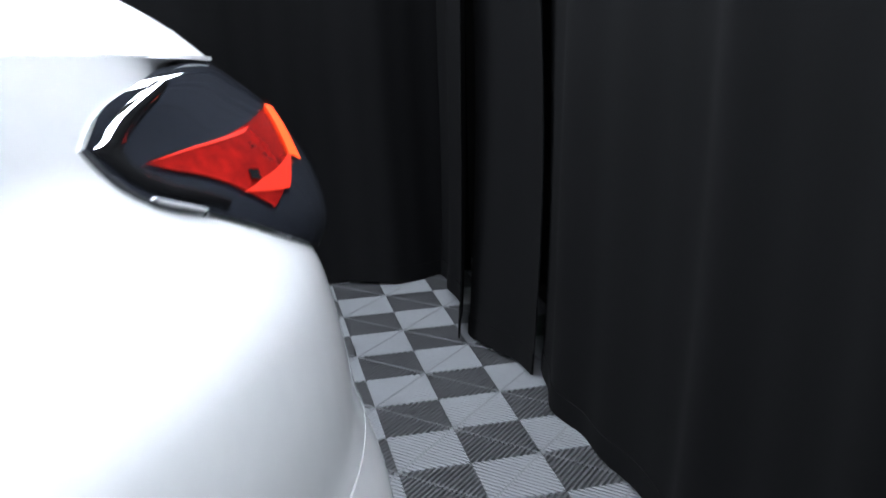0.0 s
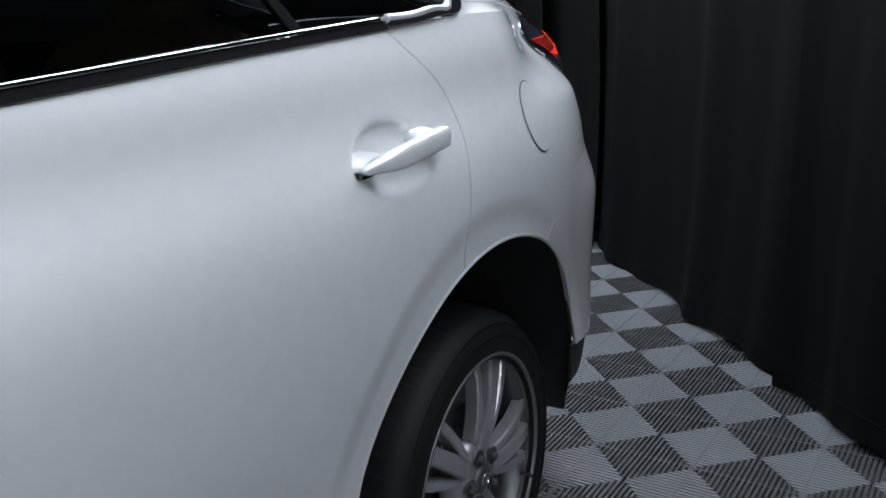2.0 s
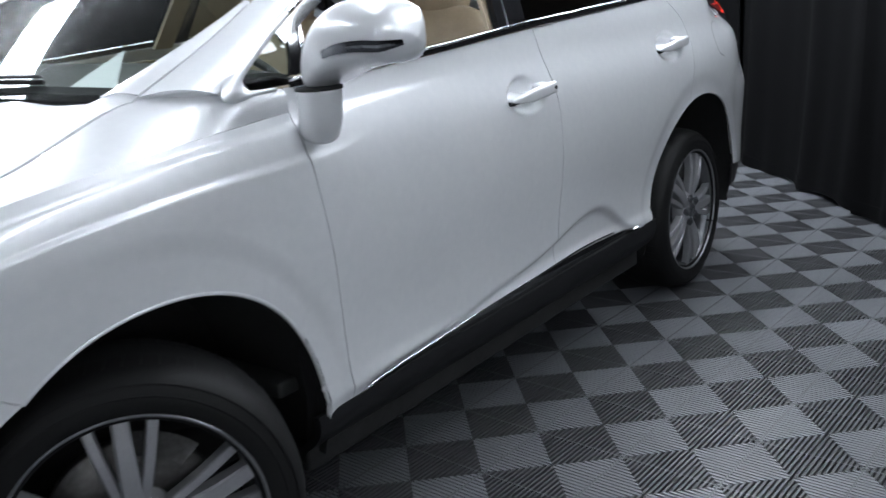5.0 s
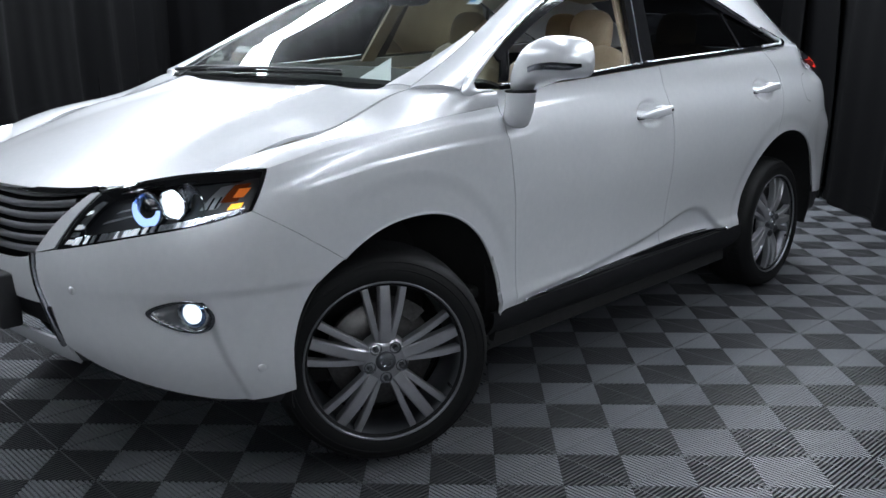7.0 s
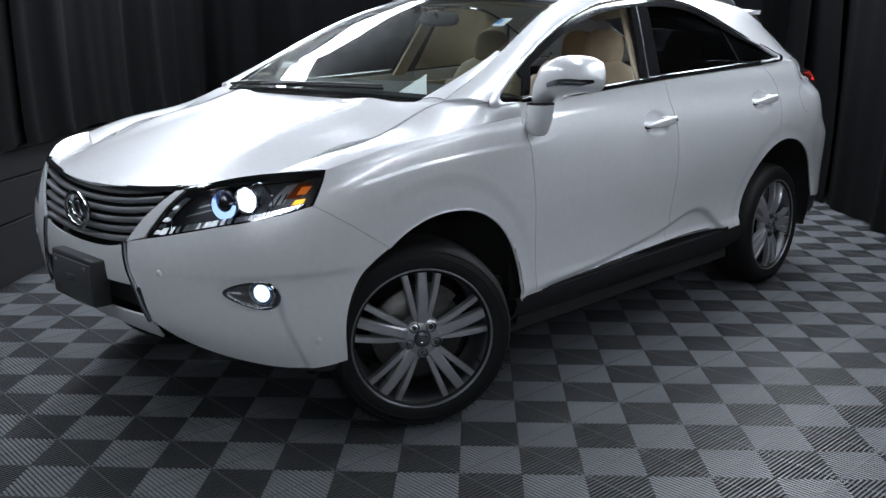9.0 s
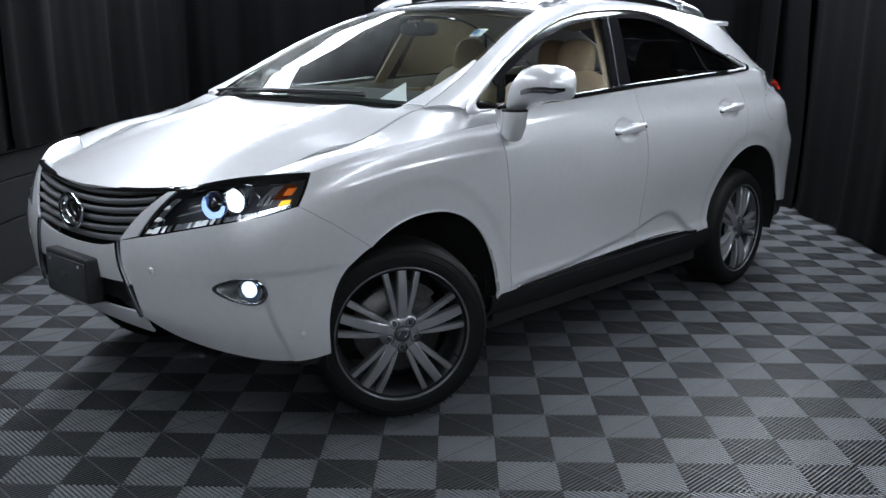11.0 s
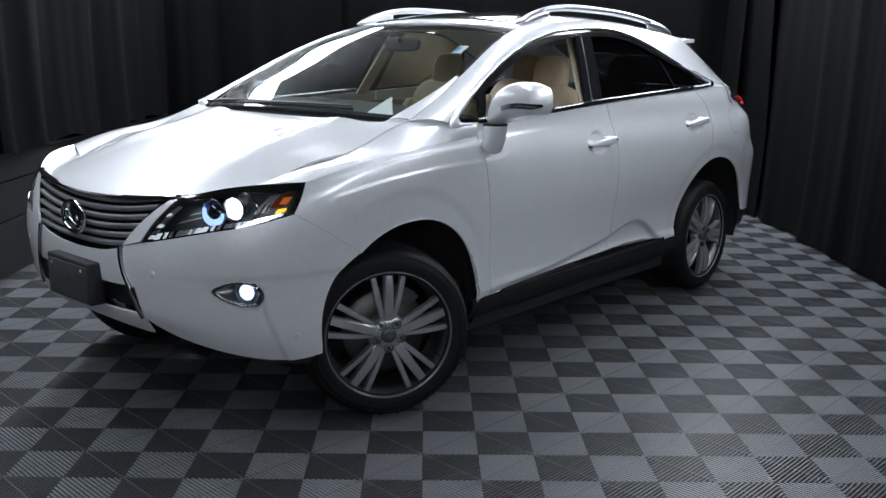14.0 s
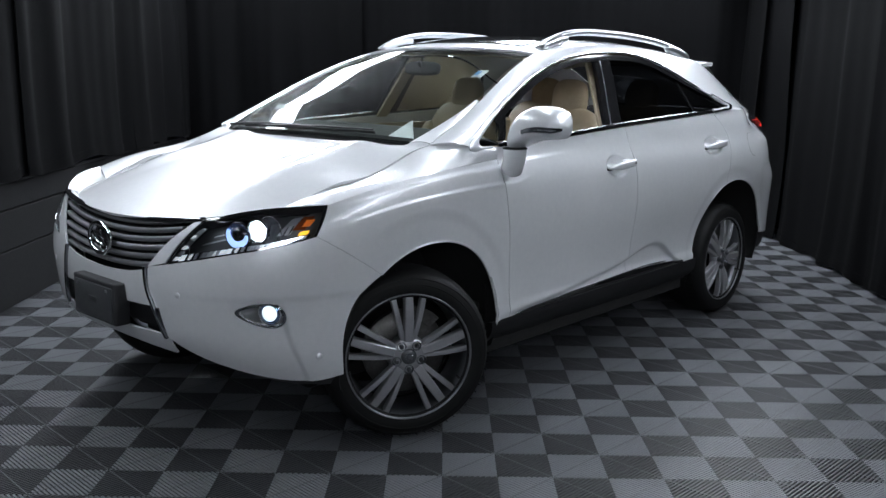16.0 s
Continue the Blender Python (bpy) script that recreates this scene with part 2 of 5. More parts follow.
def part(name, data, material, parent, label="", thick=0.0, smooth=True, bevel=0.0):
    """One mesh object under a thing or a part. data: (vertices, faces), a bmesh or a mesh."""
    if isinstance(data, tuple):
        me = mesh(name, data, smooth)
    elif isinstance(data, bmesh.types.BMesh):
        me = bpy.data.meshes.new(name)
        data.to_mesh(me)
        data.free()
        if smooth:
            smooth_shade(me)
    else:
        me = data
    if not me.materials:
        me.materials.append(material)
    ob = new(name, me)
    if parent:
        ob.parent = parent
    if thick:
        sol = ob.modifiers.new("thickness", "SOLIDIFY")
        sol.thickness, sol.offset = thick, -1
        split = ob.modifiers.new("sharp_rim", "EDGE_SPLIT")
        split.split_angle = radians(62)
    if bevel:
        bv = ob.modifiers.new("edge", "BEVEL")
        bv.width, bv.segments, bv.limit_method = bevel, 2, "ANGLE"
    if label:
        tagged(ob, label)
    return ob


def box(x0, x1, y0, y1, z0, z1, bevel=0.0, segments=2):
    bm = bmesh.new()
    bmesh.ops.create_cube(bm, size=1)
    bmesh.ops.scale(bm, vec=(x1 - x0, y1 - y0, z1 - z0), verts=bm.verts)
    bmesh.ops.translate(bm, vec=((x0 + x1) / 2, (y0 + y1) / 2, (z0 + z1) / 2), verts=bm.verts)
    if bevel:
        bmesh.ops.bevel(bm, geom=bm.edges[:], offset=bevel, segments=segments, affect="EDGES", profile=0.5)
    return bm


def revolve(profile, segments=64, close=False):
    """Profile of (radius, height) turned about the y axis; height runs along -y."""
    verts, faces, n = [], [], len(profile)
    for k in range(segments):
        a = 2 * math.pi * k / segments
        for r, h in profile:
            verts.append((r * math.cos(a), -h, r * math.sin(a)))
    for k in range(segments):
        for i in range(n if close else n - 1):
            a, b = k * n + i, k * n + (i + 1) % n
            c, d = ((k + 1) % segments) * n + (i + 1) % n, ((k + 1) % segments) * n + i
            faces.append((a, b, c, d))
    return verts, faces


def moved(data, m):
    return [tuple(m @ Vector(v)) for v in data[0]], data[1]


def tube(curve, radius, n=24, sides=8, flat=1.0):
    """A round bar along a 3D curve; flat squeezes it in height."""
    pts = [Vector(curve(k / n)) for k in range(n + 1)]
    verts, faces = [], []
    for k, p in enumerate(pts):
        d = (pts[min(k + 1, n)] - pts[max(k - 1, 0)]).normalized()
        s = d.cross(Vector((0, 0, 1)))
        s = s.normalized() if s.length > 1e-4 else Vector((1, 0, 0))
        w = s.cross(d)
        r = radius(k / n) if callable(radius) else radius
        for q in range(sides):
            a = 2 * math.pi * q / sides
            verts.append(tuple(p + s * r * math.cos(a) + w * r * flat * math.sin(a)))
    for k in range(n):
        for q in range(sides):
            a, b = k * sides + q, k * sides + (q + 1) % sides
            faces.append((a, b, b + sides, a + sides))
    faces.append(tuple(range(sides))[::-1])
    faces.append(tuple(n * sides + q for q in range(sides)))
    return verts, faces


def empty(name, place=(0, 0, 0)):
    ob = new(name)
    ob.empty_display_size = 0.1
    return ob


def mirrored(data):
    return [(x, -y, z) for x, y, z in data[0]], [tuple(f)[::-1] for f in data[1]]


# ---- room: floor, boarded wall, drapes, ceiling ----
TURN = radians(42.8)
E1, E2 = Vector((math.cos(TURN), math.sin(TURN), 0)), Vector((-math.sin(TURN), math.cos(TURN), 0))


def at(a, b, z=0.0):
    return E1 * a + E2 * b + Vector((0, 0, z))


CHECK = 0.2
A0, B0 = -0.005, 0.023
A_BACK, B_RIGHT, B_LEFT, A_NEAR, TOP = 5.02, -3.86, 1.82, -6.6, 3.4
room = Matrix.Rotation(TURN, 4, "Z")


def room_box(name, a0, a1, b0, b1, z0, z1, material, label, category, parent=None):
    ob = part(name, box(a0, a1, b0, b1, z0, z1), material, parent, label, smooth=False)
    ob.matrix_world = room
    return tagged(ob, label, category, kind="structure") if not parent else ob


floor = room_box("floor", A_NEAR - .2, A_BACK + .2, B_RIGHT - .2, B_LEFT + .2, -0.15, -0.016, BASE_FLOOR, "checkered grey plastic rib-tile studio floor", "floor")
room_box("wall_right", A_NEAR - .3, A_BACK + .3, B_RIGHT - .32, B_RIGHT - .2, -0.15, TOP, WALL_BLACK, "black studio wall behind the drapes", "wall")
room_box("wall_back", A_BACK + .2, A_BACK + .32, B_RIGHT - .2, B_LEFT + .2, -0.15, TOP, WALL_BLACK, "black studio wall behind the drapes", "wall")
room_box("wall_near", A_NEAR - .32, A_NEAR - .2, B_RIGHT - .2, B_LEFT + .2, -0.15, TOP, WALL_BLACK, "black studio wall", "wall")
room_box("wall_left", A_NEAR - .3, A_BACK + .3, B_LEFT + .2, B_LEFT + .32, -0.15, TOP, WALL_BLACK, "black studio wall behind the drapes", "wall")
room_box("ceiling", A_NEAR - .3, A_BACK + .3, B_RIGHT - .3, B_LEFT + .3, TOP, TOP + .1, CEIL, "black studio ceiling", "ceiling")


def low_wall():
    """Black boarded lower wall along the left side: three boards and a cap."""
    ob = empty("baseboard")
    ob.matrix_world = room
    tagged(ob, "black boarded low wall with a narrow cap", "wall panel", kind="structure")
    for z0, z1 in ((0.0, 0.335), (0.345, 0.575), (0.585, 0.735)):
        part("board", box(A_NEAR, A_BACK, B_LEFT - .02, B_LEFT + .19, z0, z1, 0.004), WALL_BLACK, ob, smooth=False)
    part("cap", box(A_NEAR, A_BACK, B_LEFT - .05, B_LEFT + .19, 0.742, 0.762, 0.006), BLACK_PLASTIC, ob, smooth=False)


low_wall()


def drape(a0, b0, a1, b1, z0, seed, depth=0.05, label="black cloth drape with soft vertical folds"):
    """A hanging cloth between two places of the plan, in uneven folds, gathered at the top."""
    rng = random.Random(seed)
    p0, p1 = at(a0, b0), at(a1, b1)
    length = (p1 - p0).length
    side = Vector((0, 0, 1)).cross((p1 - p0).normalized())
    waves = [(rng.uniform(0.75, 1.3), length / w, rng.uniform(0, 6.3)) for w in (0.95, 0.52, 0.30, 0.16)]
    amp = (0.5, 0.34, 0.15, 0.05)
    tall = TOP - 0.05 - z0
    hem = [rng.uniform(0, 6.3) for _ in range(3)]

    def fn(u, v):
        lift = 0.012 * math.sin(length * u * 4 + hem[0]) + 0.010 * math.sin(length * u * 11 + hem[1]) + 0.012
        z = z0 + lift * (1 - v) ** 3 + tall * v
        drift = 0.035 * math.sin(3.1 * v + hem[2]) * (1 - v)
        o = sum(k * math.sin(2 * math.pi * f * m * (u + drift / length) + ph + 0.5 * math.sin(2 * v + ph)) for k, (m, f, ph) in zip(amp, waves))
        n = noise.noise(Vector((u * length * 2.3, v * tall * 0.7, seed)))
        spread = depth * (0.75 + 0.6 * (1 - v) ** 2)
        q = p0.lerp(p1, u) + side * (o * spread + 0.03 * n + 0.03 * (1 - v) ** 6)
        return q.x, q.y, z
    n = max(24, int(length * 60))
    ob = part("drape", sheet(fn, n, 40), CLOTH, None, thick=0.004)
    part("hem", sheet(lambda u, v: np.array(fn(u, .022 * v)) + np.array(tuple(side * .005)), n, 2), CLOTH, ob, "doubled stitched hem", 0.003)
    part("heading_tape", sheet(lambda u, v: np.array(fn(u, 1 - .025 * v)) + np.array(tuple(side * .005)), n, 2), CLOTH, ob, "gathered heading tape", 0.003)
    return tagged(ob, label, "curtain", "black drapes round the studio")


# right side: a front row that ends in a step, and a row set back behind it
drape(-6.5, -3.66, -3.4, -3.66, 0.0, 1)
drape(-3.45, -3.68, -0.6, -3.68, 0.0, 2)
drape(-0.66, -3.70, 1.25, -3.68, 0.0, 3)
drape(1.18, -3.71, 2.17, -3.69, 0.0, 4, 0.035)
drape(2.18, -3.73, 3.90, -3.76, 0.0, 5, 0.03, "black cloth drape whose edge stands forward")
drape(3.86, -3.72, 4.30, -3.66, 0.0, 6, 0.03, "black cloth drape edge hanging in a step")
drape(4.20, -3.61, 5.0, -3.69, 0.0, 7, 0.03)
# back
drape(5.02, -3.80, 4.98, -1.9, 0.0, 8)
drape(5.0, -1.95, 5.02, 0.1, 0.0, 9)
drape(5.02, 0.05, 5.0, 1.9, 0.0, 10)
# left, hung down to the boarded low wall
drape(5.05, 1.74, 3.2, 1.72, 0.77, 11, 0.045, "black cloth drape hung above a boarded low wall")
drape(3.26, 1.72, 1.3, 1.72, 0.77, 12, 0.045, "black cloth drape hung above a boarded low wall")
drape(1.36, 1.72, -0.9, 1.72, 0.77, 13, 0.045, "black cloth drape hung above a boarded low wall")
drape(-0.84, 1.72, -3.4, 1.72, 0.77, 14, 0.045, "black cloth drape hung above a boarded low wall")
drape(-3.35, 1.72, -6.5, 1.72, 0.77, 15, 0.045, "black cloth drape hung above a boarded low wall")


def strip_lamp(p, q, z, width, tilt):
    """A long white softbox, itself unseen, hung from the ceiling, tilted towards the middle of the room."""
    p, q = at(*p, z), at(*q, z)
    ob = empty("strip_lamp")
    ob.matrix_world = Matrix.Translation((p + q) / 2) @ Matrix.Rotation(math.atan2((q - p).y, (q - p).x), 4, "Z") @ Matrix.Rotation(radians(tilt), 4, "X")
    tagged(ob, "unseen long white strip softbox hung in the studio", "lamp", "strip lamps")
    n, w = (q - p).length / 2, width / 2
    part("frame", box(-n - .02, n + .02, -w - .02, w + .02, 0.0, 0.07, 0.004), BLACK_PLASTIC, ob, smooth=False)
    part("diffuser", box(-n, n, -w, w, -0.012, -0.002), PANEL, ob, "glowing white diffuser", smooth=False)
    m = ob.matrix_world.inverted()
    for k in (-.8, .8):
        foot = m @ (ob.matrix_world @ Vector((k * n, 0, .06)))
        top = m @ Vector(((ob.matrix_world @ Vector((k * n, 0, .06)))[0], (ob.matrix_world @ Vector((k * n, 0, .06)))[1], TOP + .02))
        part("hanger", tube(path(tuple(foot), tuple(top)), 0.008, 2, 6), BLACK_PLASTIC, ob)
    return ob


for row in LIGHTS:
    strip_lamp(*row)

# ---- car body surface ----
X1, X2, NF, NR, LF, LR = 0.25, 2.9, 3.4, 4.5, 1.5, 1.3
INSET = spline([(0.26, .020), (0.38, .000), (0.45, .002), (0.55, .008), (0.68, .005), (0.80, 0.0), (0.90, .002), (0.98, .012),
                (1.04, .030), (1.09, .050), (1.13, .0615), (1.18, .074), (1.24, .100), (1.32, .135), (1.40, .170), (1.48, .208), (1.56, .255), (1.62, .31)])
WIDTH = spline([(-0.5, .90), (0.0, .908), (0.5, .902), (1.2, .900), (2.0, .897), (2.75, .903), (3.0, .897), (3.2, .880), (3.4, .845), (3.6, .803)])
NOSE = spline([(0.26, -.64), (0.36, -.71), (0.46, -.775), (0.56, -.80), (0.66, -.81), (0.76, -.80), (0.86, -.765), (0.94, -.71), (1.02, -.60), (1.2, -.4)])
TAIL = spline([(0.26, 3.56), (0.36, 3.65), (0.50, 3.74), (0.70, 3.78), (0.84, 3.78), (0.95, 3.76), (1.05, 3.75), (1.12, 3.735), (1.19, 3.72), (1.25, 3.66), (1.32, 3.54), (1.40, 3.38), (1.50, 3.20), (1.60, 3.08)])
HUBS = ((0.045, 0.385), (2.755, 0.375))
DISHES = ((1.433, 1.003), (2.484, 1.047))


def soft(t):
    t = min(max(t, 0.0), 1.0)
    return t * t * (3 - 2 * t)


LOW_CREASE = spline([(0.4, .41), (1.0, .442), (1.35, .474), (1.6, .512), (1.74, .545), (1.86, .557), (1.98, .525), (2.09, .450), (2.2, .395)])


UPPER_LEDGE = spline([(-0.4, .965), (-0.17, 1.003), (0.0, 1.026), (0.16, 1.042), (0.31, 1.053), (0.48, 1.057), (0.69, 1.076), (1.04, 1.092), (1.61, 1.128), (2.4, 1.17)])
LOWER_LEDGE = spline([(-0.4, .90), (-0.19, .944), (-0.07, .963), (0.05, .974), (0.25, .986), (0.48, .990), (0.67, 1.003), (0.80, 1.04)])


def ledge(z, top, deep):
    """A crisp fold: the skin steps out below it and runs back slowly."""
    return deep * soft((top - z) / 0.013) * soft(1 - (top - z) / 0.22) if z < top else 0.0


def side(x, z):
    """Half width of the body at a place of its side."""
    y = WIDTH(x) - INSET(z)
    for hx, hz in HUBS:
        r = math.hypot(x - hx, (z - hz) * 1.02)
        y -= 0.006 * soft((0.560 - r) / 0.06)
    if x < 2.5:
        y += ledge(z, UPPER_LEDGE(x) + .006, 0.0065 * soft((x + .40) / .2) * soft((1.25 - x) / .8))
    if x < 0.8:
        y += ledge(z, LOWER_LEDGE(x) + .006, 0.0045 * soft((x + .36) / .25) * soft((.78 - x) / .25))
    if 0.3 < x < 2.75:
        y -= 0.020 * soft((.80 - z) / .34) * soft((x - .45) / .3) * soft((2.75 - x) / .3)
    if 0.3 < x < 2.3:
        y -= 0.022 * soft((LOW_CREASE(x) + .010 - z) / 0.035) * soft((x - 0.3) / 0.6) * soft((2.28 - x) / .15)
        y += 0.010 * soft((.465 - z) / 0.04) * soft((x - 0.3) / 0.6)
    if x > 2.95:
        y -= 0.09 * soft((x - 2.95) / 0.4) * soft((z - 1.04) / 0.14)
        y += 0.030 * soft((0.93 - z) / 0.14) * soft((x - 3.2) / 0.3)
    if x < -0.1:
        y += 0.008 * soft((z - 0.640) / 0.03) * soft((-0.15 - x) / 0.2)
    for dx, dz in DISHES:
        d = ((x - dx) / 0.108) ** 2 + ((z - dz) / 0.058) ** 2
        if d < 1:
            y -= 0.020 * soft((1 - d) * 1.5)
    return y


BLADE = spline([(0.26, -.350), (0.36, -.348), (0.46, -.352), (0.56, -.370), (0.66, -.385)])


def body(s, z):
    """The outer skin, by a length s along the plan from the nose's middle to the tail's."""
    if s < X1:
        th, n = (X1 - s) / LF * math.pi / 2, NF
        x = X1 - (X1 - NOSE(z)) * math.sin(th) ** (2 / n)
        y = side(x, z) * max(math.cos(th), 0) ** (2 / n)
        if z < .66:
            # the corner below the fog lamp, set back in front of a slanting edge
            edge = BLADE(z)
            back = 0.010 * soft((edge - s) / .04) * soft((s - edge + .42) / .38) * soft((.655 - z) / .05)
            x, y = x + .75 * back, y - .66 * back
    elif s > X2:
        th, n = (s - X2) / LR * math.pi / 2, NR
        x = X2 + (TAIL(z) - X2) * math.sin(th) ** (2 / n)
        y = side(x, z) * max(math.cos(th), 0) ** (2 / n)
    else:
        x, y = s, side(s, z)
    return np.array((x, -y, z))


def by_x(x, z):
    """A place on the side by x and z, as s and z."""
    if x < X1:
        return (X1 - LF * 2 / math.pi * math.asin(min(((X1 - x) / (X1 - NOSE(z))) ** (NF / 2), 1)), z)
    if x > X2:
        return (X2 + LR * 2 / math.pi * math.asin(min(((x - X2) / (TAIL(z) - X2)) ** (NR / 2), 1)), z)
    return (x, z)


def by_y(y, z, rear=False):
    """A place on the nose or tail by its distance from the middle."""
    n = NR if rear else NF
    th = math.acos(min((y / (0.9 - INSET(z))) ** (n / 2), 1))
    return (X2 + LR * 2 / math.pi * th, z) if rear else (X1 - LF * 2 / math.pi * th, z)


def skin(c, off=0.0):
    """The patch c of the (s, z) plane on the outer skin, off metres out."""
    def f(u, v):
        s, z = c(u, v)
        p = body(s, z)
        if off:
            e = 0.004
            n = np.cross(body(s + e, z) - body(s - e, z), body(s, z + e) - body(s, z - e))
            p = p + off * n / (np.linalg.norm(n) + 1e-9)
        return p
    return f


def half(x, z):
    """Half width of the body, with its rounded nose and tail."""
    if x < X1:
        return side(x, z) * max(1 - ((X1 - x) / (X1 - NOSE(z))) ** NF, 0) ** (1 / NF)
    if x > X2:
        return side(x, z) * max(1 - ((x - X2) / (TAIL(z) - X2)) ** NR, 0) ** (1 / NR)
    return side(x, z)


def flank(c, off=0.0):
    """The patch c of the (x, z) plane on the outer skin, off metres out."""
    def f(u, v):
        x, z = c(u, v)
        y, e = half(x, z), 0.003
        if not off:
            return np.array((x, -y, z))
        n = np.array(((half(x + e, z) - half(x - e, z)) / (2 * e), 1.0, (half(x, z + e) - half(x, z - e)) / (2 * e)))
        n = np.array((-n[0], -1.0, -n[2])) / np.linalg.norm(n)
        return np.array((x, -y, z)) + off * n
    return f


def on(x, z):
    return np.array((x, -half(x, z), z))


def arc(cx, cz, r, a0, a1, wide=1.0, square=1.0, behind=1.0):
    """An arch of the (x, z) plane from angle a0 to a1, in degrees; wide stretches it along the car, behind its rear half besides; square below 1 fills its shoulders."""
    def f(u):
        a = radians(a0 + (a1 - a0) * u)
        c, k = math.cos(a), math.sin(a)
        return np.array((cx + wide * r * (behind if c > 0 else 1.0) * math.copysign(abs(c) ** square, c), cz + r * math.copysign(abs(k) ** square, k)))
    return f


def xz(*pts, smooth=True):
    return path(*pts, smooth=smooth)


car = tagged(empty("car"), "white mid-size luxury SUV with lit headlamps on a checkered floor", "car")
car.location, car.rotation_euler, car.scale = (-0.072, -0.0951, 0), (0, 0, radians(0.76)), (0.989, 0.985, 0.989)


def both(name, fn, nu, nv, material, label="", thick=0.008, inset=(0.0009, 0.0009), flip=False):
    """The same panel on the left and the right side of the car."""
    out = []
    for mir in (False, True):
        out.append(part(name, sheet(fn, nu, nv, flip, mir, inset), material, car, label, thick))
    return out


# seam lines, front to rear
door_front = xz((0.583, .392), (0.577, .56), (0.566, .68), (0.550, .80), (0.528, .92), (0.516, 1.0), (0.512, 1.06), (0.513, 1.137))
door_mid = xz((1.600, .432), (1.606, .62), (1.609, .82), (1.604, .96), (1.593, 1.06), (1.583, 1.13), (1.574, 1.184))
door_rear_up = xz((2.630, .812), (2.663, .90), (2.690, .99), (2.704, 1.055), (2.688, 1.125), (2.630, 1.18), (2.572, 1.231))
belt_f = xz((0.513, 1.137), (0.90, 1.148), (1.25, 1.167), (1.570, 1.184))
belt_r = xz((1.570, 1.184), (1.90, 1.199), (2.20, 1.213), (2.572, 1.231))
front_arch = arc(0.088, 0.390, 0.404, 130, -1, 1.01, 0.93)
crease = xz((-0.382, .976), (-0.20, 1.020), (0.0, 1.048), (0.22, 1.068), (0.5125, 1.087))

# bonnet height
HOOD_MID = spline([(-0.80, .880), (-0.74, .912), (-0.66, .944), (-0.5, .998), (-0.3, 1.052), (-0.1, 1.098), (0.1, 1.140), (0.3, 1.172)])


def hood_z(x, y):
    t = abs(y)
    bulge = 0.010 * soft((t - 0.28) / 0.14) - 0.012 * soft((t - 0.42) / 0.14)
    return HOOD_MID(x) - (0.036 + 0.034 * soft((x + 0.35) / 0.45) - 0.060 * soft((x + 0.10) / 0.34)) * (t / 0.68) ** 2.6 - 0.034 * soft((-0.18 - x) / 0.26) * (t / 0.612) ** 3 + bulge * soft((x + 0.75) / 0.5)


# fenders
both("fender", flank(coons(
    joined((path(front_arch(0), (-0.443, .872)), .6), (path((-0.443, .872), (-0.382, .976)), .4)),
    path((0.583, .392), (0.577, .56), (0.566, .68), (0.550, .80), (0.528, .92), (0.516, 1.0), (0.5125, 1.087)),
    joined((front_arch, .88), (path(front_arch(1), (0.583, .392)), .12)), crease)), 90, 96, PEARL)
fender_top = [np.array((x, y, hood_z(x, y) - 0.002)) for x, y in ((-0.458, -.618), (-0.29, -.665), (-0.05, -.691), (0.10, -.702), (0.17, -.710), (0.229, -.722))] + [np.array(p) for p in ((0.31, -.800, 1.146), (0.513, -.839, 1.137))]
ft = path(*fender_top)


def fender_upper(u, v):
    lo, hi = on(*crease(u)), ft(u)
    p = lo + (hi - lo) * v
    p[2] += 0.042 * v * (1 - v) * (1 - 0.5 * u)
    p[1] -= 0.03 * v * (1 - v)
    return p


both("fender_shoulder", fender_upper, 50, 14, PEARL)

# doors
both("front_door_skin", flank(coons(door_front, door_mid, xz((0.583, .392), (1.0, .412), (1.600, .432)), belt_f)), 110, 120, PEARL, inset=(0.0026, 0.0009))
rear_arch_f = arc(2.775, 0.385, 0.449, 178, 106, 1.066, 1.0, 1.04)
both("rear_door_skin", flank(coons(
    door_mid,
    joined((rear_arch_f, .5), (path(rear_arch_f(1), *[door_rear_up(k / 8) for k in range(1, 9)]), .5)),
    xz((1.600, .432), (1.95, .425), (2.297, .400)), belt_r)), 110, 110, PEARL, inset=(0.0016, 0.0009))

# rear quarter, from the rear door to the tail lamp
rear_arch_b = arc(2.775, 0.385, 0.449, 106, 60, 1.066, 1.0, 1.04)
rear_lip = arc(2.775, 0.385, 0.449, 60, 8, 1.066, 1.0, 1.04)
bumper_top = path(rear_arch_b(1), (3.085, .832), (3.14, .872), (3.21, .892), (3.33, .898), (3.47, .897), (3.62, .892))
quarter_top = path((2.572, 1.231), (2.75, 1.241), (2.95, 1.243), (3.15, 1.238), (3.29, 1.215), (3.365, 1.178))
both("quarter_panel", flank(coons(
    path(rear_arch_f(1), *[door_rear_up(k / 8) for k in range(1, 9)]),
    joined((path((3.62, .892), (3.605, .97), (3.585, 1.053)), .35), (path((3.585, 1.053), (3.512, 1.086), (3.452, 1.114), (3.382, 1.150), (3.365, 1.178)), .65)),
    joined((rear_arch_b, .45), (bumper_top, .55)), quarter_top)), 90, 60, PEARL, inset=(0.0016, 0.0))
both("rear_bumper_corner", flank(coons(
    lambda v: rear_lip(1 - v), path((3.53, .425), (3.60, .64), (3.62, .892)), path(rear_lip(1), (3.53, .425)), bumper_top)), 50, 40, PEARL, "white rear bumper corner", inset=(0.001, 0.0035))


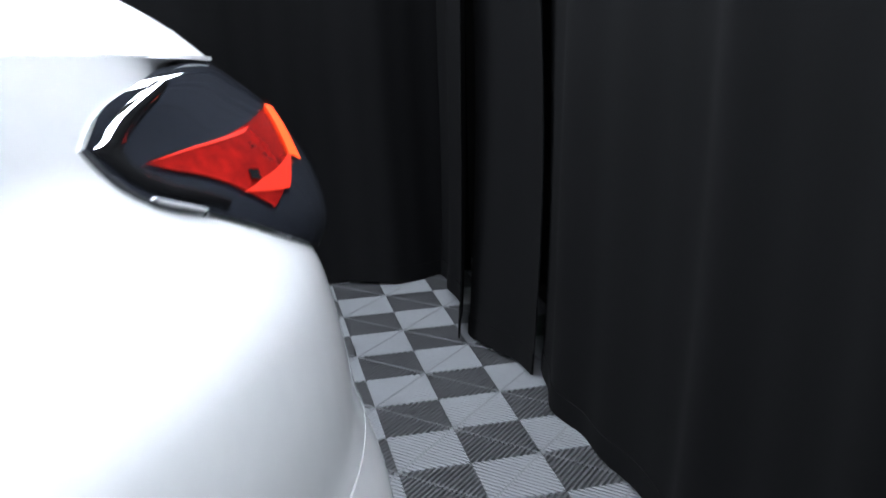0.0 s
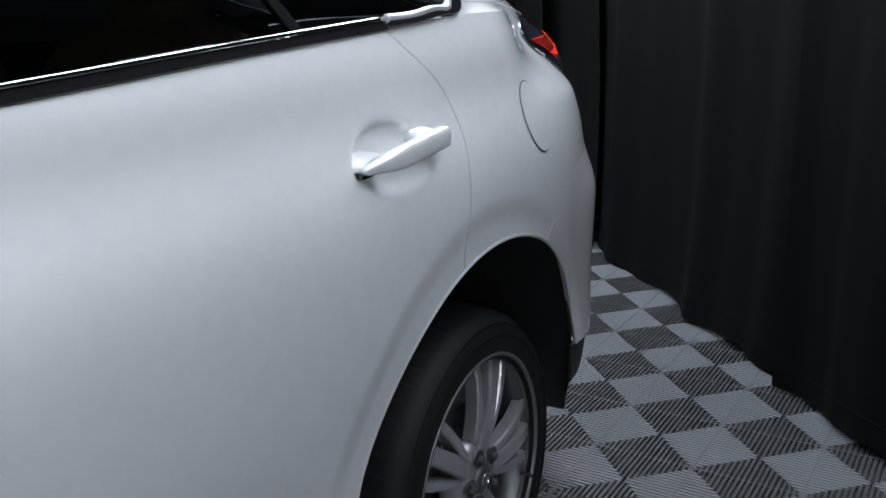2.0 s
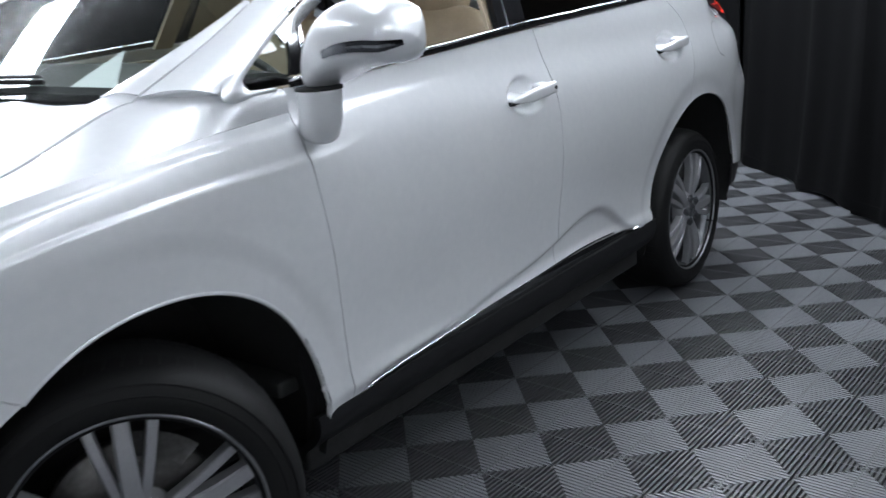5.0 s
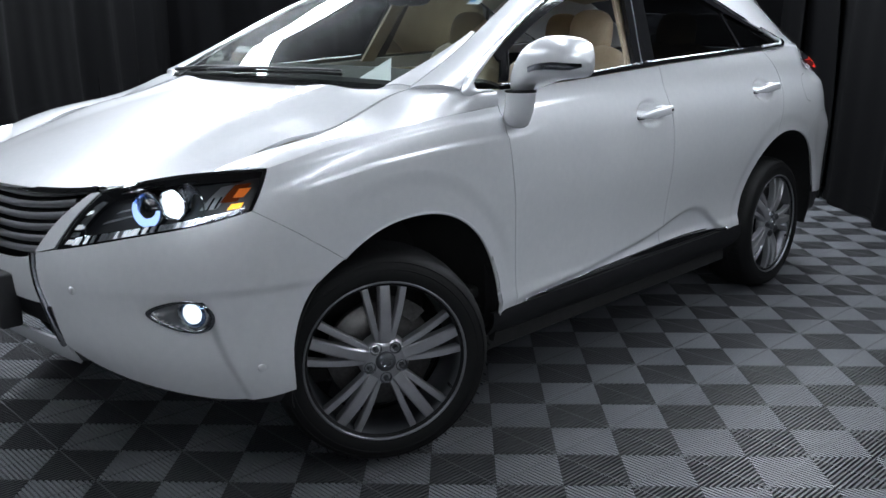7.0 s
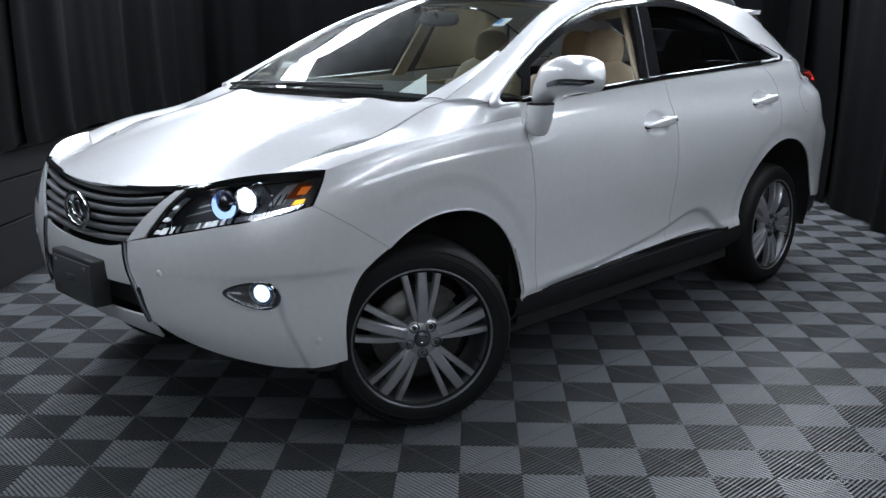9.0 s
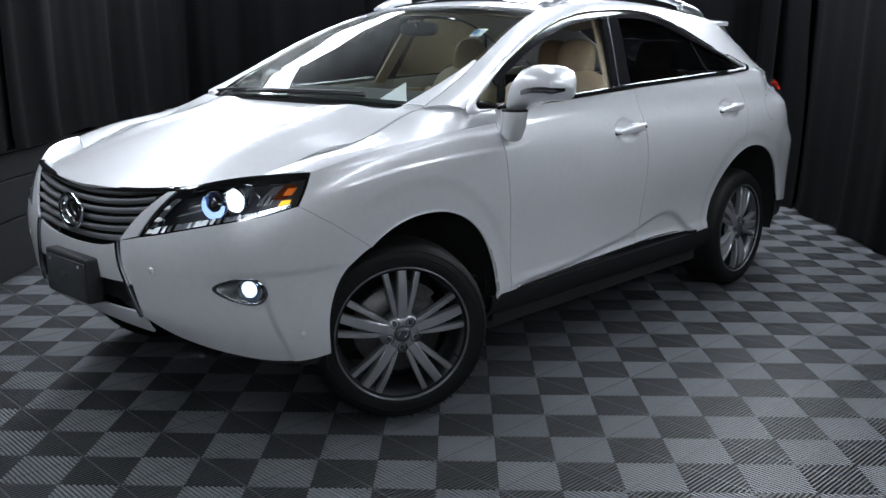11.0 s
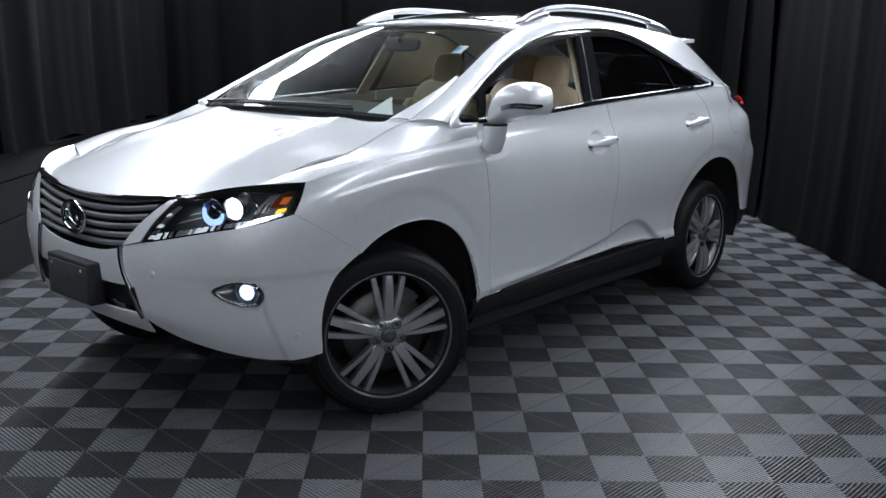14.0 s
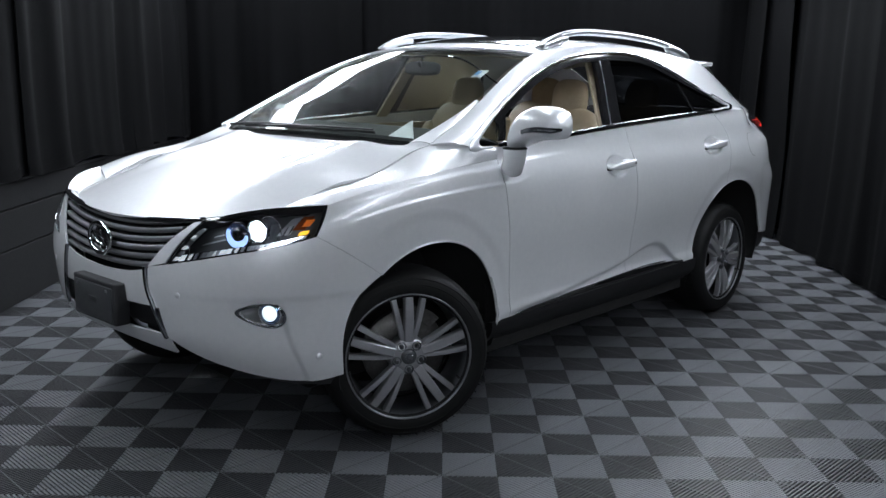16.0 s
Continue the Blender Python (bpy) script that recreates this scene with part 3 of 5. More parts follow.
def whole(name, fn, nu, nv, material, label="", thick=0.008, parent=None):
    """A panel that spans the middle: its left half and the mirrored one in one mesh."""
    a, b = sheet(fn, nu, nv, inset=(0.0, 0.0015)), sheet(fn, nu, nv, mirror=True, inset=(0.0, 0.0015))
    bm = bmesh.new()
    me = mesh(name, merge(a, b))
    bm.from_mesh(me)
    bpy.data.meshes.remove(me)
    bmesh.ops.remove_doubles(bm, verts=bm.verts, dist=0.0006)
    return part(name, bm, material, parent or car, label, thick)


S_NOSE, S_TAIL = X1 - LF, X2 + LR
# rear bumper, tailgate and rear glass
whole("rear_bumper", skin(coons(
    path(by_x(3.53, .425), by_x(3.60, .64), by_x(3.62, .892)), path((S_TAIL, .425), (S_TAIL, .80)),
    path(by_x(3.53, .425), (S_TAIL, .425)), path(by_x(3.62, .892), by_y(.60, .86, True), (S_TAIL, .80)))), 40, 30, PEARL, "white rear bumper")
both("rear_valance", flank(lambda u, v: np.array((3.255 + .27 * u, .345 + .02 * u + (.10 - .03 * u) * v)), -0.010), 12, 5, BLACK_PLASTIC, "black lower rear valance", 0.008)
whole("rear_skirt", skin(coons(path(by_x(3.52, .36), by_x(3.53, .43)), path((S_TAIL, .34), (S_TAIL, .43)), path(by_x(3.52, .36), (S_TAIL, .34)), path(by_x(3.53, .43), (S_TAIL, .43))), -0.015), 20, 5, BLACK_PLASTIC, "black lower edge of the rear bumper")
whole("tailgate", skin(coons(
    path(by_y(.64, .90, True), by_y(.50, 1.20, True)), path((S_TAIL, .81), (S_TAIL, 1.22)),
    path(by_y(.64, .90, True), by_y(.55, .87, True), (S_TAIL, .81)), path(by_y(.50, 1.20, True), (S_TAIL, 1.22)))), 30, 20, PEARL)
whole("rear_glass", skin(coons(
    path(by_y(.66, 1.23, True), by_y(.52, 1.50, True)), path((S_TAIL, 1.23), (S_TAIL, 1.50)),
    path(by_y(.66, 1.23, True), (S_TAIL, 1.23)), path(by_y(.52, 1.50, True), (S_TAIL, 1.50)))), 24, 16, TINT, "dark tinted rear window", 0.0)

# greenhouse: the white frame from the cowl over the side windows to the tail lamp
window_top = xz((0.338, 1.146), (0.45, 1.205), (0.64, 1.304), (0.955, 1.438), (1.21, 1.507), (1.44, 1.537), (1.70, 1.549), (1.97, 1.537), (2.18, 1.484), (2.42, 1.396), (2.65, 1.327), (2.78, 1.288), (2.85, 1.264))
frame_top = path((0.232, -.728, 1.152), (0.42, -.70, 1.228), (0.68, -.655, 1.352), (0.92, -.605, 1.462), (1.15, -.565, 1.540), (1.45, -.555, 1.588), (1.75, -.555, 1.602), (2.15, -.55, 1.592), (2.55, -.54, 1.562), (2.95, -.52, 1.512),
                 (3.16, -.525, 1.432), (3.36, -.525, 1.350), (3.53, -.525, 1.278), (3.60, -.55, 1.232), (3.615, -.565, 1.212))


def frame_side(u, v):
    lo = on(*window_top(u))
    k = u ** 0.96
    hi = frame_top(k)
    p = lo + (hi - lo) * v
    q = 4 * v * (1 - v)
    return p + q * np.array((0, -0.013, 0.012))


both("side_frame", frame_side, 90, 14, PEARL, "white roof pillar frame", 0.006)
lamp_top = path((3.365, 1.178), (3.388, 1.193), (3.43, 1.204), (3.50, 1.212), (3.60, 1.212))


def pillar_foot(u):
    if u < 0.6:
        return on(*quarter_top(0.30 + 0.70 * u / 0.6))
    return on(*lamp_top((u - 0.6) / 0.4))


both("rear_pillar", coons(
    path(pillar_foot(0), on(*window_top(1))), path(pillar_foot(1), frame_top(1)),
    pillar_foot, lambda u: frame_side(1, u)), 40, 6, PEARL, "white rear pillar above the tail lamp", 0.004, (0, 0))

# roof and its glass
roof_left = path((1.12, -.565, 1.535), (1.45, -.555, 1.588), (1.75, -.555, 1.602), (2.15, -.55, 1.592), (2.55, -.54, 1.562), (2.95, -.52, 1.512))
ROOF_MID = spline([(1.05, 1.562), (1.3, 1.606), (1.7, 1.636), (2.1, 1.632), (2.5, 1.605), (3.0, 1.545)])


def roof(u, v):
    e = roof_left(u)
    t = 2 * v - 1
    x = e[0] - 0.06 * (1 - t * t) * (1 - u)
    return np.array((x, t * -e[1], e[2] + (ROOF_MID(x) - e[2]) * (1 - abs(t) ** 2.4)))


part("roof_panel", sheet(roof, 60, 40), PEARL, car, "", 0.01)


def on_roof(x0, x1, y0, y1, off):
    def f(u, v):
        x, y = x0 + (x1 - x0) * u, y0 + (y1 - y0) * v
        k = (x - 1.12) / (2.95 - 1.12)
        e = roof_left(min(max(k, 0), 1))
        t = min(abs(y) / -e[1], 1)
        return np.array((x, y, e[2] + (ROOF_MID(x) - e[2]) * (1 - t ** 2.4) + off))
    return f


part("sunroof", sheet(on_roof(1.20, 2.10, -.43, .43, 0.008), 20, 20), BLACK_GLOSS, car, "black glass sunroof panel", 0.012)


def spoiler(u, v):
    t = 2 * v - 1
    w = 0.53 - 0.02 * u
    x = 2.93 + 0.24 * u * (1 - 0.12 * t * t)
    return np.array((x, t * w, 1.512 + (ROOF_MID(2.93) - 1.512) * (1 - abs(t) ** 2.4) * (1 - .3 * u) + 0.008 * math.sin(u * 3.1) - 0.006 * u + 0.02 * u * u))


part("spoiler", sheet(spoiler, 10, 30), PEARL, car, "white roof-edge spoiler", 0.022)


def rail(m):
    """A silver roof rail on solid feet."""
    top = path((1.17, -.55, 1.562), (1.29, -.545, 1.605), (1.45, -.54, 1.640), (1.75, -.535, 1.655), (2.10, -.53, 1.648), (2.42, -.525, 1.622), (2.64, -.52, 1.588), (2.78, -.52, 1.553))
    data = tube(top, lambda k: 0.008 + 0.016 * math.sin(math.pi * k) ** .4, 40, 12, 0.75)
    foot_f = path((1.20, -.55, 1.560), (1.31, -.548, 1.594), (1.43, -.542, 1.616))
    foot_b = path((2.48, -.53, 1.60), (2.62, -.527, 1.575), (2.76, -.525, 1.545))
    ob = part("roof_rail", mirrored(data) if m else data, SATIN, car, "silver roof rail")
    for c in (foot_f, foot_b):
        d = tube(c, lambda k: 0.014 + 0.016 * math.sin(math.pi * k) ** .5, 14, 12, 1.0)
        part("rail_foot", mirrored(d) if m else d, SATIN, ob)
    return ob


rail(False), rail(True)

# windscreen and cowl
ws_edge = path((0.24, -.705, 1.142), (0.45, -.675, 1.245), (0.70, -.630, 1.362), (0.92, -.585, 1.462), (1.13, -.55, 1.532))
WS_MID = spline([(0.0, 0.15), (0.25, 0.37), (0.5, 0.605), (0.75, 0.845), (1.0, 1.075)])


def windshield(u, v):
    e = ws_edge(v)
    t = 2 * u - 1
    k = 1 - abs(t) ** 2.2
    z_mid = 1.158 + (1.562 - 1.158) * (v ** 0.97)
    return np.array((e[0] + (WS_MID(v) - e[0]) * k, t * -e[1], e[2] + (z_mid - e[2]) * k))


part("windshield", sheet(windshield, 40, 30, flip=True), WINDSHIELD, car, "clear laminated windscreen").visible_shadow = False
for v0, v1, u0, u1, nm in ((0.955, 1.0, 0.0, 1.0, "windshield_band"), (0.0, 0.03, 0.0, 1.0, "windshield_seal")):
    part(nm, sheet(lambda u, v: windshield(u0 + (u1 - u0) * u, v0 + (v1 - v0) * v) + np.array((0, 0, -0.004)), 40, 3), BLACK_GLOSS, car, "black ceramic border of the windscreen")



FRAME_X = ([frame_top(k / 200)[0] for k in range(120)], [k / 200 for k in range(120)])


def pillar_base(u, v):
    """White rounded foot of the pillar over the lower corner of the windscreen."""
    k = 0.42 * u
    inner = windshield(0.052 * (1 - u) ** 1.6, k) + np.array((-0.004, 0, 0.007)) * (1 - .95 * u)
    e = ws_edge(k)
    outer = frame_top(float(np.interp(e[0], FRAME_X[0], FRAME_X[1]))) + np.array((0, .003, -.001))
    return inner + (outer - inner) * v + np.array((0, 0, 0.006 * math.sin(math.pi * v) * (1 - u)))


def pillar_root(u, v):
    """White bridge under the joint of wing and pillar."""
    a = ft(.685 + .18 * u) + np.array((0, .002, -.004))
    b = frame_side(.004, 1 - u) + np.array((.002, .001, .0))
    return a + (b - a) * v


both("pillar_root", pillar_root, 16, 6, PEARL, "", 0.0, (0, 0))
both("pillar_foot", pillar_base, 24, 6, PEARL, "white rounded pillar foot beside the windscreen", 0.004, (0, 0))

# bonnet
hood_edge = path((-0.458, -.612), (-0.29, -.660), (-0.05, -.686), (0.14, -.700), (0.226, -.718))
hood_front = path((-0.772, 0), (-0.757, -.2), (-0.705, -.38), (-0.60, -.52), (-0.458, -.612))
hood_rear = path((0.125, 0), (0.135, -.3), (0.175, -.55), (0.226, -.718))


hood_patch = coons(path((-0.772, 0), (0.125, 0)), hood_edge, hood_front, hood_rear)


def hood_skin(u, v):
    x, y = hood_patch(u, v)
    return np.array((x, y, hood_z(x, y)))


def hood_half(u, v):
    return hood_skin(1 - u, v)


a, b = sheet(hood_half, 40, 60, flip=True, inset=(0, 0.001)), sheet(hood_half, 40, 60, flip=True, mirror=True, inset=(0, 0.001))
hb = bmesh.new()
hm = mesh("hood", merge(a, b))
hb.from_mesh(hm)
bpy.data.meshes.remove(hm)
bmesh.ops.remove_doubles(hb, verts=hb.verts, dist=0.0005)
bmesh.ops.recalc_face_normals(hb, faces=hb.faces)
part("hood", hb, PEARL, car, "white bonnet", 0.012)


def cowl_corner(u, v):
    """White corner between the bonnet's rear edge and the foot of the windscreen."""
    x, y = hood_rear(.84 + .16 * u)
    a, b = np.array((x, y, hood_z(x, y) - .003)), pillar_base(0, u)
    return a + (b - a) * v


both("cowl_corner", cowl_corner, 12, 4, PEARL, "", 0.0, (0, 0))


def cowl(u, v):
    t = 2 * u - 1
    x0, y0 = hood_rear(abs(t))
    a = np.array((x0, -y0 if t > 0 else y0, hood_z(x0, y0) - 0.016))
    b = windshield(u, 0.05)
    return a + (b - a) * v + np.array((0, 0, -0.02 * math.sin(math.pi * v)))


part("cowl", sheet(cowl, 40, 6), BLACK_PLASTIC, car, "black plastic cowl below the windscreen")

# ---- car nose ----
lamp_low = path(by_y(.404, .758), by_y(.53, .785), by_y(.65, .814), by_x(-0.54, .846), by_x(-0.443, .872))
lamp_top = path(by_y(.505, .917), by_y(.615, .950), by_x(-0.496, .971), by_x(-0.382, .976))
def wing_nose(u, v):
    """White skin between the bonnet's front corner and the top of the headlamp."""
    x, y = hood_front(.62 + .38 * u)
    a, b = np.array((x, y, hood_z(x, y) - .003)), body(*lamp_top(u))
    return a + (b - a) * v + np.array((0, 0, -.010 * math.sin(math.pi * v) * u))


both("wing_nose", wing_nose, 24, 8, PEARL, "", 0.0, (0, 0))
bumper_low = path(by_y(.382, .480), by_y(.478, .435), by_y(.625, .381), by_x(-0.505, .341), by_x(-0.403, .337), by_x(-0.335, .350))
arch_low = path(by_x(-0.335, .350), by_x(-0.345, .47), by_x(-0.325, .56), by_x(-0.275, .645), by_x(*front_arch(0)))


def pod_hole(data):
    """The bumper skin without the faces inside the fog lamp's pod."""
    keep = []
    for f in data[1]:
        x, y, z = np.mean([data[0][i] for i in f], axis=0)
        t = (abs(y) - .720) / .050
        if x > -.45 or abs(t) > 1 or abs(z - .602 + .006 * t) > .046 * math.sqrt(1 - t * t) * (.80 + .30 * t):
            keep.append(f)
    return data[0], keep


for mir in (False, True):
    part("front_bumper", pod_hole(sheet(skin(coons(
        path(by_y(.382, .480), by_y(.362, .60), by_y(.365, .69), by_y(.404, .758)), arch_low, bumper_low,
        joined((lamp_low, .75), (path(*[by_x(-0.443 + (front_arch(0)[0] + 0.443) * k / 6, .872 + (front_arch(0)[1] - .872) * k / 6) for k in range(7)]), .25)))), 150, 90, mirror=mir, inset=(0.0006, 0.0005))), PEARL, car, "white front bumper corner", 0.008)
    part("grille_surround", sheet(skin(coons(
        path(by_y(.310, .738), by_y(.40, .84), by_y(.485, .914)), path(by_y(.402, .762), by_y(.45, .84), by_y(.505, .912)),
        path(by_y(.310, .738), by_y(.402, .762)), path(by_y(.485, .914), by_y(.505, .912))), 0.004), 6, 16, mirror=mir), PEARL, car, "", 0.01)
    part("spindle_trim", sheet(skin(coons(
        path(by_y(.370, .480), by_y(.332, .592), by_y(.302, .67), by_y(.290, .735)), path(by_y(.382, .480), by_y(.345, .592), by_y(.315, .67), by_y(.304, .735)),
        path(by_y(.370, .480), by_y(.386, .480)), path(by_y(.290, .735), by_y(.312, .735))), 0.010), 3, 24, mirror=mir), DARK_CHROME, car, "dark chrome spindle edge", 0.012)
    part("lower_fillet", sheet(skin(coons(
        path(by_y(.348, .592), by_y(.32, .67), by_y(.310, .738)), path(by_y(.364, .592), by_y(.362, .67), by_y(.404, .758)),
        path(by_y(.348, .592), by_y(.364, .592)), path(by_y(.310, .738), by_y(.404, .758)))), 4, 10, mirror=mir), PEARL, car, "", 0.006)
    part("front_lip", sheet(skin(coons(
        path(by_y(.40, .42), by_y(.40, .472)), path(by_x(-0.36, .288), by_x(-0.335, .348)),
        path(by_y(.40, .42), by_y(.60, .348), by_x(-0.50, .298), by_x(-0.36, .288)), path(by_y(.40, .472), by_y(.478, .432), by_y(.625, .378), by_x(-0.505, .338), by_x(-0.403, .334), by_x(-0.335, .348))), -0.035), 30, 6, mirror=mir), BLACK_PLASTIC, car, "black lower lip", 0.01)
# middle of the bumper between grille and lower intake, and the chin
whole("bumper_middle", skin(coons(
    path((S_NOSE, .585), (S_NOSE, .695)), path(by_y(.340, .595), by_y(.300, .730)),
    path((S_NOSE, .585), by_y(.2, .588), by_y(.340, .595)), path((S_NOSE, .695), by_y(.2, .708), by_y(.300, .730)))), 24, 8, PEARL)
whole("chin", skin(coons(
    path((S_NOSE, .422), (S_NOSE, .482)), path(by_y(.385, .417), by_y(.383, .492)),
    path((S_NOSE, .422), by_y(.385, .417)), path((S_NOSE, .482), by_y(.383, .492)))), 24, 6, PEARL)
whole("lower_intake", skin(coons(
    path((S_NOSE, .47), (S_NOSE, .595)), path(by_y(.375, .48), by_y(.345, .605)),
    path((S_NOSE, .47), by_y(.375, .48)), path((S_NOSE, .595), by_y(.345, .605))), -0.05), 20, 5, BLACK_PLASTIC, "black lower air intake")

# grille: dark back, six bars, gloss border and the round badge
grille = part("grille", merge(*[sheet(skin(coons(
    path((S_NOSE, .69), (S_NOSE, .89)), path(by_y(.300, .732), by_y(.49, .912)),
    path((S_NOSE, .69), by_y(.300, .732)), path((S_NOSE, .89), by_y(.49, .912))), -0.05), 20, 8, mirror=m) for m in (False, True)]), GAP, car, "spindle grille with dark horizontal bars")
for k in range(6):
    z0 = 0.722 + 0.030 * k
    w = 0.312 + 0.030 * k

    def bar(u, v, z0=z0, w=w):
        y = (2 * u - 1) * w
        z = z0 + 0.030 * (abs(y) / 0.38) ** 2
        p = body(*by_y(abs(y), z))
        a = 2 * math.pi * v
        return np.array((p[0] + 0.020 + 0.018 * math.cos(a), -y, z + 0.0105 * math.sin(a) - 0.004 * math.cos(a)))
    part("bar", sheet(bar, 24, 8, flip=True), BAR_METAL, grille, "grey metal grille bar")


def rim_bar(u, v):
    y = (2 * u - 1) * 0.50
    z = 0.888 + 0.030 * (abs(y) / 0.50) ** 2
    p = body(*by_y(abs(y), z))
    a = 2 * math.pi * v
    return np.array((p[0] + 0.004 + 0.016 * math.cos(a), -y, z + 0.011 * math.sin(a)))


part("grille_top", sheet(rim_bar, 30, 10, flip=True), BLACK_GLOSS, grille, "gloss black top of the grille")


def ring(cx, cy, cz, r, rz, t, n=40, sides=8, turn=0.0):
    """A torus that faces forward."""
    verts, faces = [], []
    for k in range(n):
        a = 2 * math.pi * k / n
        for q in range(sides):
            b = 2 * math.pi * q / sides
            rr = 1 + t / r * math.cos(b)
            verts.append((cx - t * 0.7 * math.sin(b), cy + r * rr * math.cos(a), cz + rz * rr * math.sin(a)))
    for k in range(n):
        for q in range(sides):
            a, b = k * sides + q, k * sides + (q + 1) % sides
            c, d = ((k + 1) % n) * sides + (q + 1) % sides, ((k + 1) % n) * sides + q
            faces.append((a, b, c, d))
    return verts, faces


part("badge_ring", ring(-0.815, 0, .803, .078, .058, .011), CHROME, grille, "chrome oval badge ring")
bm = bmesh.new()
bmesh.ops.create_uvsphere(bm, u_segments=24, v_segments=12, radius=1)
bmesh.ops.transform(bm, matrix=Matrix.Translation((-0.800, 0, .803)) @ Matrix.Diagonal((0.012, .068, .05, 1)), verts=bm.verts)
part("badge_disc", bm, BLACK_GLOSS, grille, "dark disc of the badge")
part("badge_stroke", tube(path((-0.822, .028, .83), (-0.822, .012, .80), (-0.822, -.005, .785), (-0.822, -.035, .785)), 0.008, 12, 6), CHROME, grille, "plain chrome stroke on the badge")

# number plate holder
plate = part("plate_holder", box(-0.852, -0.79, -.160, .160, .492, .652, 0.008), BLACK_PLASTIC, car, "black number plate holder")
part("plate", box(-0.857, -0.848, -.145, .145, .502, .635, 0.003), PLATE, plate, "blank dark dealer plate")
part("plate_mark", box(-0.8585, -0.856, -.030, .030, .565, .585, 0.001), ALLOY_DARK, plate, "plain grey mark")
for dy in (-.11, .11):
    part("plate_screw", moved(revolve([(.0005, .003), (.006, .002), (.007, 0)], 10), Matrix.Translation((-0.858, dy, .620)) @ Matrix.Rotation(radians(-90), 4, "Z")), SATIN, plate)


def sensor(x, z):
    d = revolve([(0.0, 0.004), (0.010, 0.004), (0.0125, 0.0), (0.0125, -0.004)], 20)
    p, e = body(*by_x(x, z)), 0.004
    s, zz = by_x(x, z)
    n = Vector(np.cross(body(s + e, zz) - body(s - e, zz), body(s, zz + e) - body(s, zz - e))).normalized()
    m = Matrix.Translation(Vector(p) - n * 0.001) @ n.to_track_quat("-Y", "Z").to_matrix().to_4x4()
    data = moved(d, m)
    for q in (data, mirrored(data)):
        part("parking_sensor", q, PEARL, car, "round parking sensor")


sensor(-0.431, .434)
sensor(-0.775, .655)


def headlight(mir):
    fix = mirrored if mir else (lambda d: d)
    inner = path(by_y(.404, .758), by_y(.45, .84), by_y(.505, .917))
    outer = path(by_x(-0.443, .872), by_x(-0.415, .92), by_x(-0.382, .976))
    patch = coons(inner, outer, lamp_low, lamp_top)
    lamp = part("headlight", fix(sheet(skin(patch, -0.06), 30, 14)), HOUSING, car, "lit headlamp with dark housing and clear lens")
    rim = []
    for c, nu in ((lamp_low, 30), (lamp_top, 30), (inner, 14), (outer, 14)):
        rim.append(sheet(lambda u, v, c=c: skin(lambda a, b: c(a), -0.063 * v + 0.0005)(u, 0), nu, 4))
    part("housing_edge", fix(merge(*rim)), BLACK_PLASTIC, lamp, "black housing edge")
    border = coons(inner, outer, lamp_low, lamp_top)
    edge = []
    for k in range(4):
        edge.append(sheet(skin(lambda u, v, k=k: border(*((u, .035 * v), (u, 1 - .05 * v), (.018 * v, u), (1 - .02 * v, u))[k]), 0.0005), 30, 1, flip=k in (1, 2)))
    part("lens_seal", fix(merge(*edge)), BLACK_GLOSS, lamp, "thin black seal round the lens", 0.002)
    ob = part("lens", fix(sheet(skin(patch, -0.001), 40, 18, inset=(0.003, 0.003))), CLEAR, lamp, "clear headlamp lens")
    ob.visible_shadow = False

    def at_depth(u, v, depth):
        return Vector(skin(patch, depth)(u, v))

    def inset_piece(name, corner, depth, material, label, nu=8, nv=4, thick=0.004):
        c = coons(path(corner[0], corner[3]), path(corner[1], corner[2]), path(corner[0], corner[1]), path(corner[3], corner[2]))
        return part(name, fix(sheet(skin(lambda a, b: patch(*c(a, b)), depth), nu, nv)), material, lamp, label, thick)
    d = Vector((-1, -0.42, 0.02)).normalized()
    q = d.to_track_quat("-Y", "Z").to_matrix().to_4x4()

    def turned(name, profile, c, material, label, squeeze=1.0, n=36):
        return part(name, fix(moved(revolve(profile, n), Matrix.Translation(c) @ q @ Matrix.Diagonal((squeeze, 1, 1, 1)))), material, lamp, label)
    # lit projector, with a bright sleeve and a wide bowl behind it
    c = at_depth(.525, .54, -.034)
    r = .037
    turned("projector", [(0.0005, .022), (r * .35, .0205), (r * .7, .014), (r * .92, .005), (r, -.006)], c, WHITE_LAMP, "white projector lamp, lit")
    turned("sleeve", [(r * 1.03, .010), (r * 1.12, .012), (r * 1.17, .006), (r * 1.13, -.05)], c, CHROME, "chrome lamp sleeve")
    turned("bowl", [(.028, -.030), (.040, -.024), (.052, -.010), (.058, .006), (.061, .004)], at_depth(.635, .44, -.03), CHROME, "chrome reflector bowl", .8)
    turned("bowl_lens", [(.0005, .004), (.018, .002), (.026, -.012)], at_depth(.635, .44, -.034), CLEAR, "clear bulb cover")
    # dark projector with a blue crescent
    c = at_depth(.385, .50, -.036)
    r = .044
    turned("projector", [(0.0005, .012), (r * .35, .011), (r * .6, .006), (r * .75, -.002)], c, BLACK_GLOSS, "dark projector lens")
    turned("sleeve", [(r * 1.02, .008), (r * 1.09, .010), (r * 1.13, .004), (r * 1.10, -.04)], c, DARK_CHROME, "dark chrome lamp sleeve")
    turned("dish", [(r * .70, -.006), (r * .85, .001), (r, .008)], c, BLUE_CHROME, "blue-tinted reflector dish")
    arc_v, arc_f = [], []
    for k in range(25):
        a = radians(150 + 215 * k / 24)
        w = .5 + .5 * math.sin(math.pi * k / 24)
